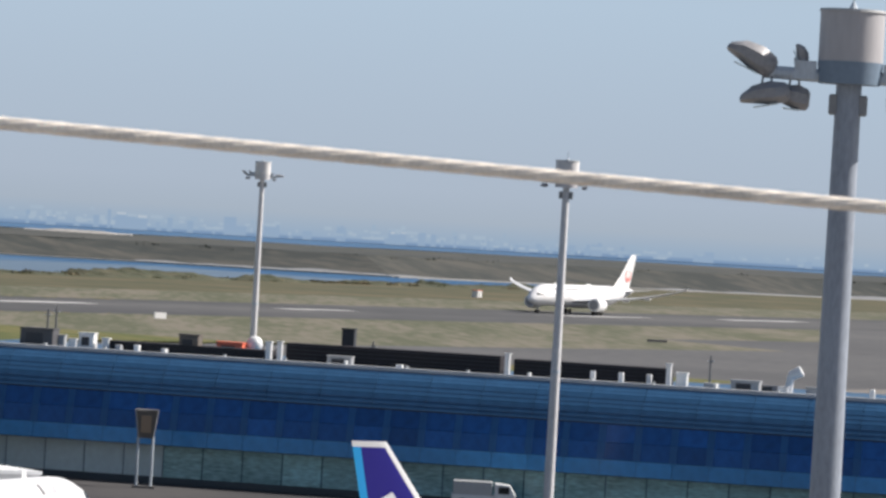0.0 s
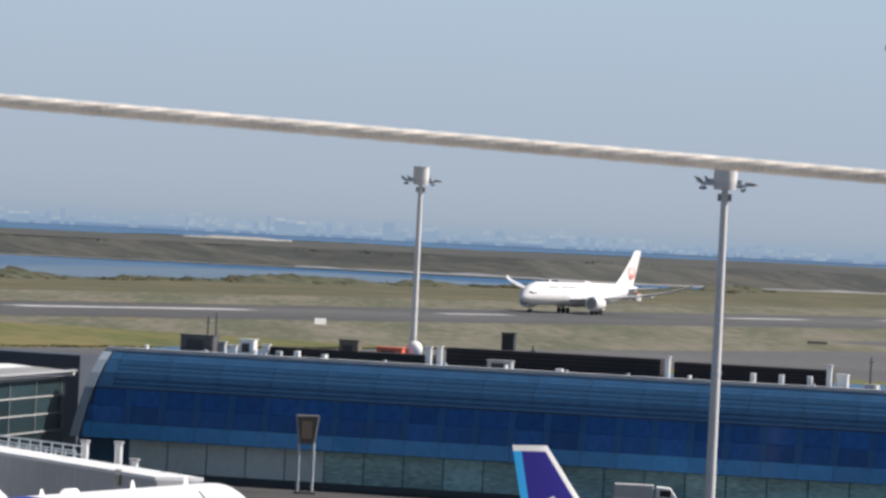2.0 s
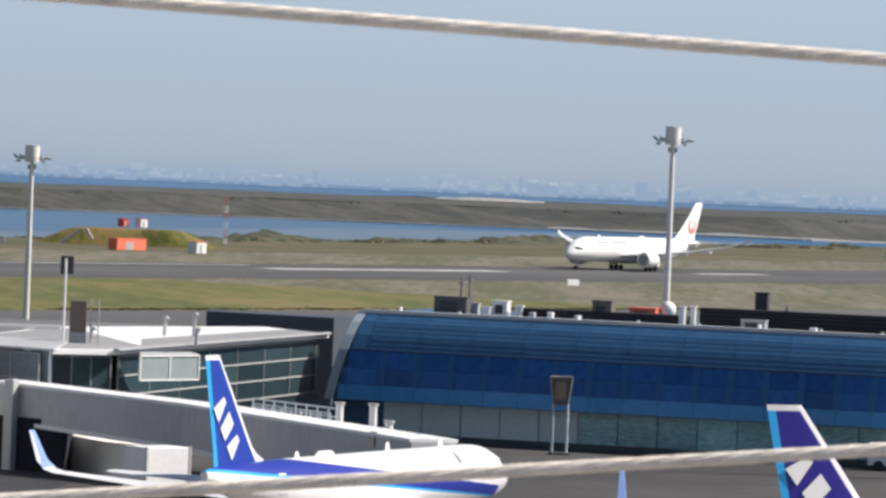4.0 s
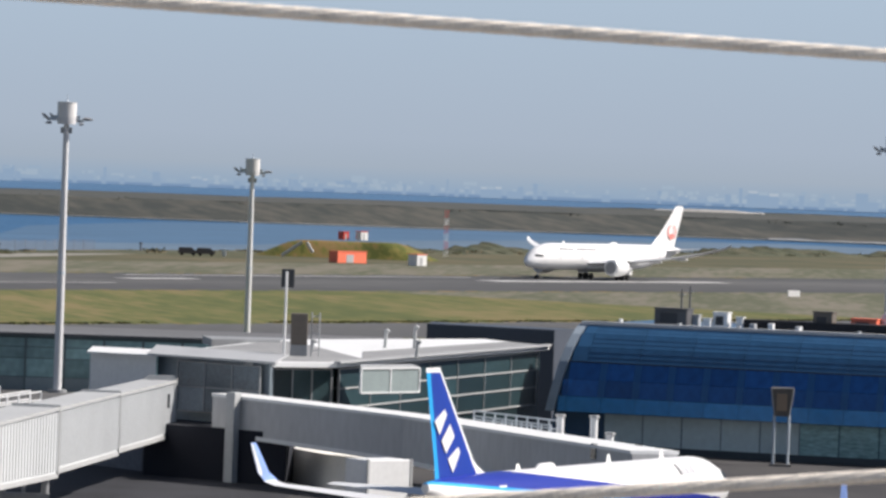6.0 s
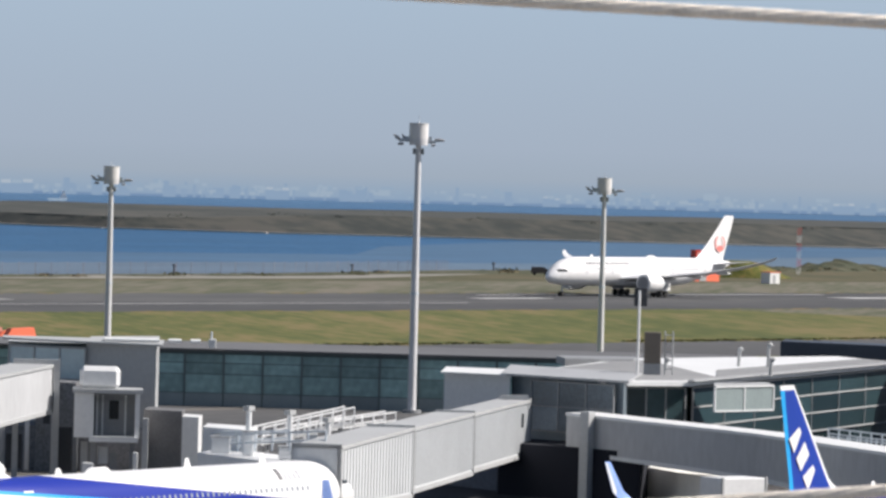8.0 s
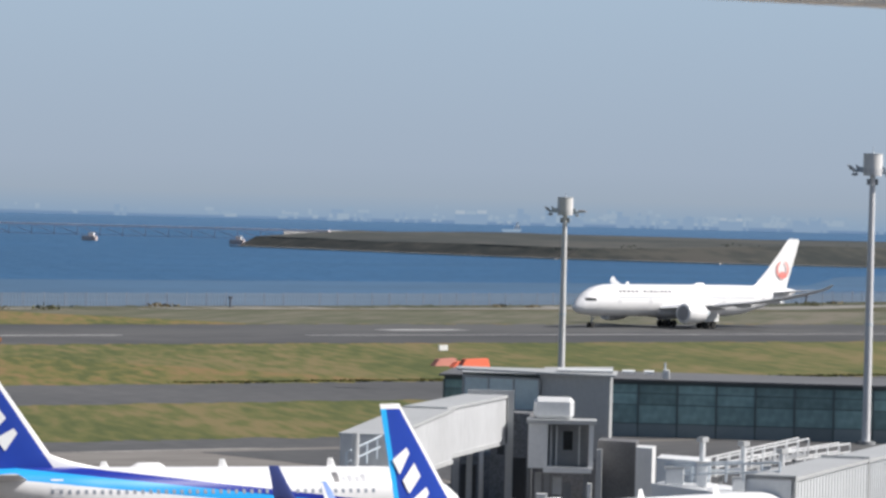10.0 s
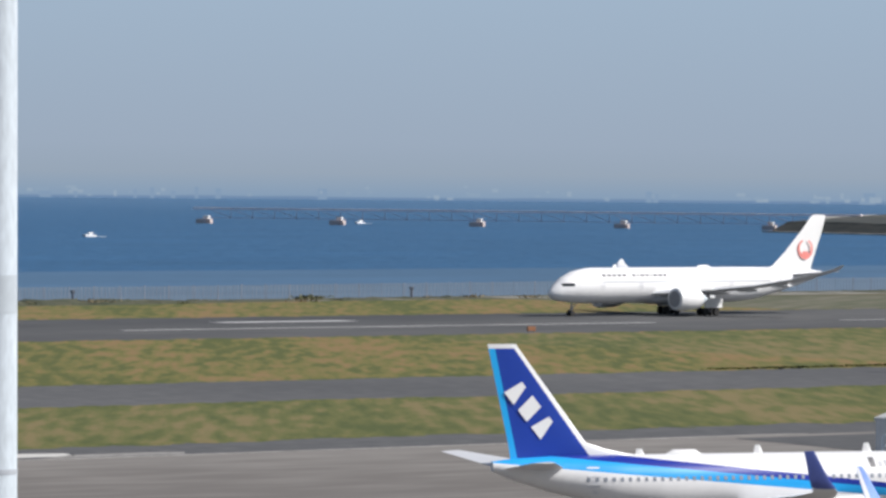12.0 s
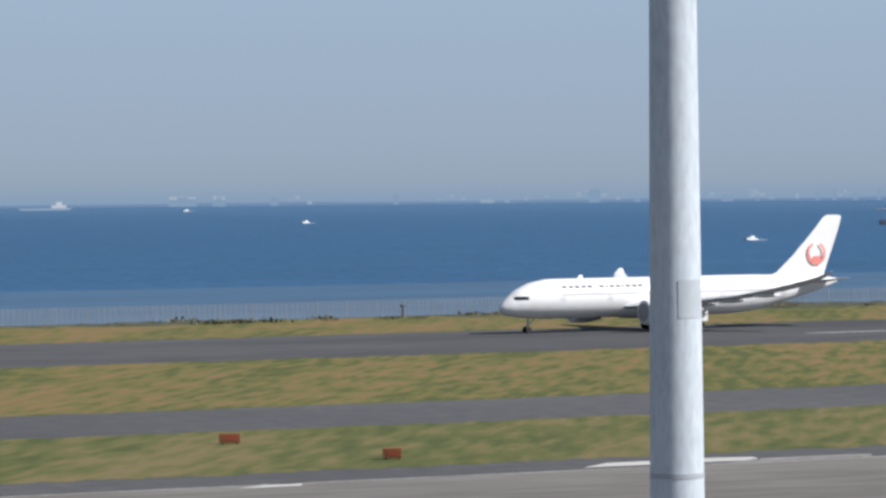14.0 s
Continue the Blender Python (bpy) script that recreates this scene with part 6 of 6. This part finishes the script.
# ---- ground vehicles before the blue pier ----
def tug(m, mt, label):
    v = thing("service_truck", m, label, "truck")
    bm = B()
    side_plate(bm, [(-2.6, 0.5), (2.6, 0.5), (2.6, 1.3), (2.1, 2.1), (0.9, 2.2), (0.9, 1.2), (-2.6, 1.2)], 0, 2.0)
    part("body", bm, mt, v, bevel=0.04)
    bm = B()
    bm_box(bm, -2.5, 0.7, -0.95, 0.95, 1.2, 2.3)
    part("load_box", bm, LIGHTC, v, bevel=0.05)
    bm = B()
    bm_box(bm, 1.2, 2.1, -1.03, 1.03, 1.4, 1.95)
    part("cab_window", bm, GLASS_DK, v)
    for x in (-1.7, 1.7):
        for y in (-0.9, 0.9):
            bm = B()
            bm_cyl(bm, (x, y - 0.15, 0.45), (x, y + 0.15, 0.45), 0.45)
            part("wheel", bm, RUBBER, v)


tug(facing(62.2, 425), OFFW, "white service truck by the blue pier")
tug(facing(61.9, 432), PALEG, "pale green service truck by the blue pier")


# ---- floodlight masts ----
BLUEGALV = mat("blue_grey_steel", (0.30, 0.34, 0.40), 0.55, 0.0, var=0.25, scale=0.6, stretch=(1, 1, 0.3))
GALV = mat("bright_galvanised_steel", (0.66, 0.66, 0.67), 0.6, 0.0, var=0.18, scale=0.6, stretch=(1, 1, 0.3))
LAMPH = mat("lamp_housing", (0.33, 0.33, 0.34), 0.45, 0.1, var=0.2, scale=0.6)


def flood_mast(m, height, label, reach=0.76, plate=False):
    mast = thing("floodlight_mast", m, label, "light mast", "apron floodlight masts")
    bm = B()
    top = height - 2.3
    low_r, mid, top_r = (0.55, 0.455, 0.33) if plate else (0.56, 0.47, 0.37) if reach > 0.9 else (0.42, 0.37, 0.27)
    bm_cyl(bm, (0, 0, 0), (0, 0, top * 0.45), low_r, mid, 28)
    bm_cyl(bm, (0, 0, top * 0.45), (0, 0, top + 0.3), mid, top_r, 28)
    pole = part("pole", bm, STEEL if plate else BLUEGALV if reach > 0.9 else GALV, mast, "grey galvanised tapered pole", True)
    bm = B()
    bm_cyl(bm, (0, 0, 0), (0, 0, 0.35), 0.95, seg=20)
    part("base_flange", bm, MIDC, pole)
    for zz in (top * 0.45,):
        bm = B()
        bm_cyl(bm, (0, 0, zz - 0.12), (0, 0, zz + 0.12), mid + 0.03, seg=28)
        part("joint_collar", bm, STEEL, pole, smooth=True)
    bm = B()
    bm_cyl(bm, (0, 0, height - 1.5), (0, 0, height - 0.06), 0.94, 0.94, 28)
    drum = part("drum", bm, mat("pale_drum_paint", (0.47, 0.46, 0.47) if reach > 0.9 else (0.72, 0.71, 0.70), 0.5, var=0.1, stretch=(1, 1, 0.2)), mast, "pale drum housing", True)
    bm = B()
    bm_cyl(bm, (0, 0, height - 2.15), (0, 0, height - 1.5), 0.90, 0.95, 28)
    part("skirt", bm, mat("blue_grey_skirt", (0.20, 0.27, 0.35) if reach > 0.9 else (0.66, 0.66, 0.67), 0.5), drum, "blue-grey lower skirt" if reach > 0.9 else "grey lower skirt", True)
    bm = B()
    bm_cyl(bm, (0, 0, height - 0.06), (0, 0, height + 0.02), 0.98, 0.96, 28)
    part("lid", bm, LIGHTC, drum)
    bm = B()
    bm_cyl(bm, (0, 0, height), (0, 0, height + 0.22), 0.16, 0.05, 8)
    bm_cyl(bm, (0, 0, height + 0.2), (0, 0, height + 0.75), 0.03, 0.02, 6)
    part("finial", bm, STEEL, drum, "slim lightning rod")
    za = height - (1.95 if reach > 0.9 else 1.72)
    k = reach
    for s in (-1, 1):
        bm = B()
        bm_cyl(bm, (s * 0.6, 0, za), (s * 2.5 * k, 0, za + 0.05), 0.19 if reach > 0.9 else 0.13, seg=10)
        bm_box(bm, s * 1.3 * k - 0.32, s * 1.3 * k + 0.32, -0.2, 0.2, za - 0.12, za + 0.42)
        arm = part("arm", bm, STEEL, mast, "grey cross arm with a terminal box")
        small = ((2.75, 0.28, 38, 0.0, 1.15, 0.75), (1.9, 0.34, 48, 0.1, 0.85, 0.62), (2.3, -0.34, -6, -0.2, 0.8, 0.7)) if s < 0 else ((2.7, 0.10, -4, 0.0, 1.3, 0.8), (1.7, -0.08, 6, 0.15, 0.9, 0.75), (1.9, -0.42, 10, -0.2, 0.55, 0.6))
        for x, dz, tilt, y, L, hs in small if reach < 0.9 else ((2.85, 0.42, 24, 0.0, 1.45, 1.5), (2.4, -0.64, -12, -0.25, 1.4, 1.3), (1.6, -0.68, 4, 0.25, 0.95, 1.4), (1.45, 0.62, 65, 0.1, 0.55, 0.7)):
            x, L, hs = x * k, L * k, hs * k
            mm = Matrix.Translation((s * x, y, za + dz)) @ Matrix.Rotation(radians(-s * tilt), 4, "Y")
            bm = B()
            ring8 = [(math.cos(radians(22.5 + 45 * a)), math.sin(radians(22.5 + 45 * a))) for a in range(8)]
            bm_loft(bm, [[mm @ Vector((s * q * L, w * hs * a, h * hs * c + up * hs)) for a, c in ring8]
                         for q, w, h, up in ((-0.5, 0.14, 0.15, 0.0), (-0.42, 0.24, 0.24, 0.0), (-0.1, 0.32, 0.29, 0.03), (0.25, 0.33, 0.22, 0.05), (0.52, 0.28, 0.10, 0.0), (0.56, 0.2, 0.05, -0.02))])
            lamp = part("floodlight", bm, LAMPH, arm, "grey floodlight housing", True)
            bm = B()
            bm_loft(bm, [[mm @ Vector((s * q * L, w * hs * a, -0.22 * hs - 0.03 * c)) for a, c in ((-1, 0), (1, 0), (1, 1), (-1, 1))] for q, w in ((-0.2, 0.2), (0.3, 0.24))])
            part("lens", bm, PALEG, lamp, "pale lamp glass")
            bm = B()
            for dx in (-0.12, 0.12):
                bm_cyl(bm, (s * x + dx, y * 0.4, za + (0.1 if dz > 0 else -0.1)), (s * x + dx * 1.4, y, za + dz * 0.8), 0.035, seg=6)
            part("bracket", bm, MIDC, arm)
    for s in () if plate else (-1, 1):
        bm = B()
        bm_box(bm, s * 0.42 - 0.14, s * 0.42 + 0.14, -0.2, 0.2, top - 0.75, top - 0.15)
        part("junction_box", bm, MIDC, pole, bevel=0.05)
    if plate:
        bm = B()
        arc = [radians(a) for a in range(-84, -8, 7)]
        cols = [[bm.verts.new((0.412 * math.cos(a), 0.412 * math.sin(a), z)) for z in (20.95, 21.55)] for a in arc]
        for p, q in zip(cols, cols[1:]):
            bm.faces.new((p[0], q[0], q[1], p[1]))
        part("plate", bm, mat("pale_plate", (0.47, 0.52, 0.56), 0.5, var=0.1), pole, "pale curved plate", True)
        bm = B()
        bm_cyl(bm, (0, 0, 18.44), (0, 0, 18.52), 0.432, seg=28)
        part("joint_ring", bm, mat("dull_zinc", (0.42, 0.45, 0.49), 0.6), pole, "dull joint ring", True)
    return mast


for b, r, h, lb in ((65.93, 152, 30.0, "tall grey floodlight mast with a pale drum head and side lamps"), (59.58, 627, 29.1, "grey floodlight mast standing beyond the blue pier"),
                    (62.91, 415, 28.6, "grey floodlight mast before the blue pier"), (52.58, 676, 23.75, "grey floodlight mast beyond the white gate roof"),
                    (50.53, 513, 28.5, "grey floodlight mast before the low dark pier"), (47.18, 627, 23.55, "grey floodlight mast beyond the second gate house"), (35.09, 82, 34.0, "thick weathered grey floodlight mast with a painted band")):
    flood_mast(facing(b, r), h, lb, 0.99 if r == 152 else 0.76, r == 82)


# ---- fence wires of the deck ----
WIRE = mat("galvanised_wire", (0.95, 0.87, 0.76), 0.22, 0.0, var=0.35, scale=0.004)


def wire(bearing0, el0, slope, label, r=0.00074):
    b = radians(bearing0)
    f, s = Vector((math.sin(b), math.cos(b), 0)), Vector((math.cos(b), -math.sin(b), slope))
    mid = f * 1.2 + Vector((0, 0, H + 1.2 * el0))
    w = thing("fence_wire", Matrix.Translation(mid), label, "fence wire")
    up, sl = Vector((0, 0, 1)), s.normalized()
    for k in range(6):
        n = 600
        rings = []
        for i in range(n + 1):
            q = -1.1 + 2.2 * i / n
            a = q / 0.045 * 2 * math.pi + k * 2 * math.pi / 6
            c = sl * q + (up * math.cos(a) + f * math.sin(a)) * r * 1.15
            rings.append([c + (up * math.cos(j * math.pi / 3) + f * math.sin(j * math.pi / 3)) * r for j in range(6)])
        bm = B()
        bm_loft(bm, rings)
        part("strand", bm, WIRE, w, "twisted steel strand", True)


wire(57, 138 / 9250, -0.0359, "thin twisted steel fence wire close before the deck")
wire(57, -660 / 9250, 0.099, "thin sagging twisted steel fence wire of the deck")


# ---- the deck that carries the eye ----
DECKM = Matrix.Rotation(radians(-57), 4, "Z")
bm = B()
bm_box(bm, -14, 14, -16, 1.35, H - 1.85, H - 1.6, DECKM)
solid("deck_floor", bm, CONCRETE, "plain concrete roof deck floor")
bm = B()
bm_box(bm, -14, 14, -16, 1.3, 0, H - 1.86, DECKM)
solid("terminal_wall", bm, LIGHTC, "plain terminal building under the roof deck")
for x in (-1.1, 1.1):
    u = thing("fence_post", DECKM @ Matrix.Translation((x, 1.2, H - 1.6)), "slim grey steel fence post on the deck", "fence post", "deck fence posts")
    bm = B()
    bm_cyl(bm, (0, 0.03, 0), (0, 0.03, 2.3), 0.024, seg=12)
    part("post", bm, STEEL, u, smooth=True)
    bm = B()
    bm_box(bm, -0.07, 0.07, -0.04, 0.1, 0, 0.012)
    part("foot_plate", bm, STEEL, u)


# ---- what moves ----
def motions():
    walk(wide_jet, [(t / 2, pose(1247 - 43.9 * t / 2 - 1.07 * t * t / 4, 647, 0.03)) for t in range(29)])
    for ob, p, v in boats:
        if v:
            walk(ob, [(0.0, Matrix.Translation(p + Vector((12.5 * v * 0.8, -12.5 * v * 0.6, 0)))), (14.0, Matrix.Translation(p + Vector((-1.5 * v * 0.8, 1.5 * v * 0.6, 0))))])


motions()
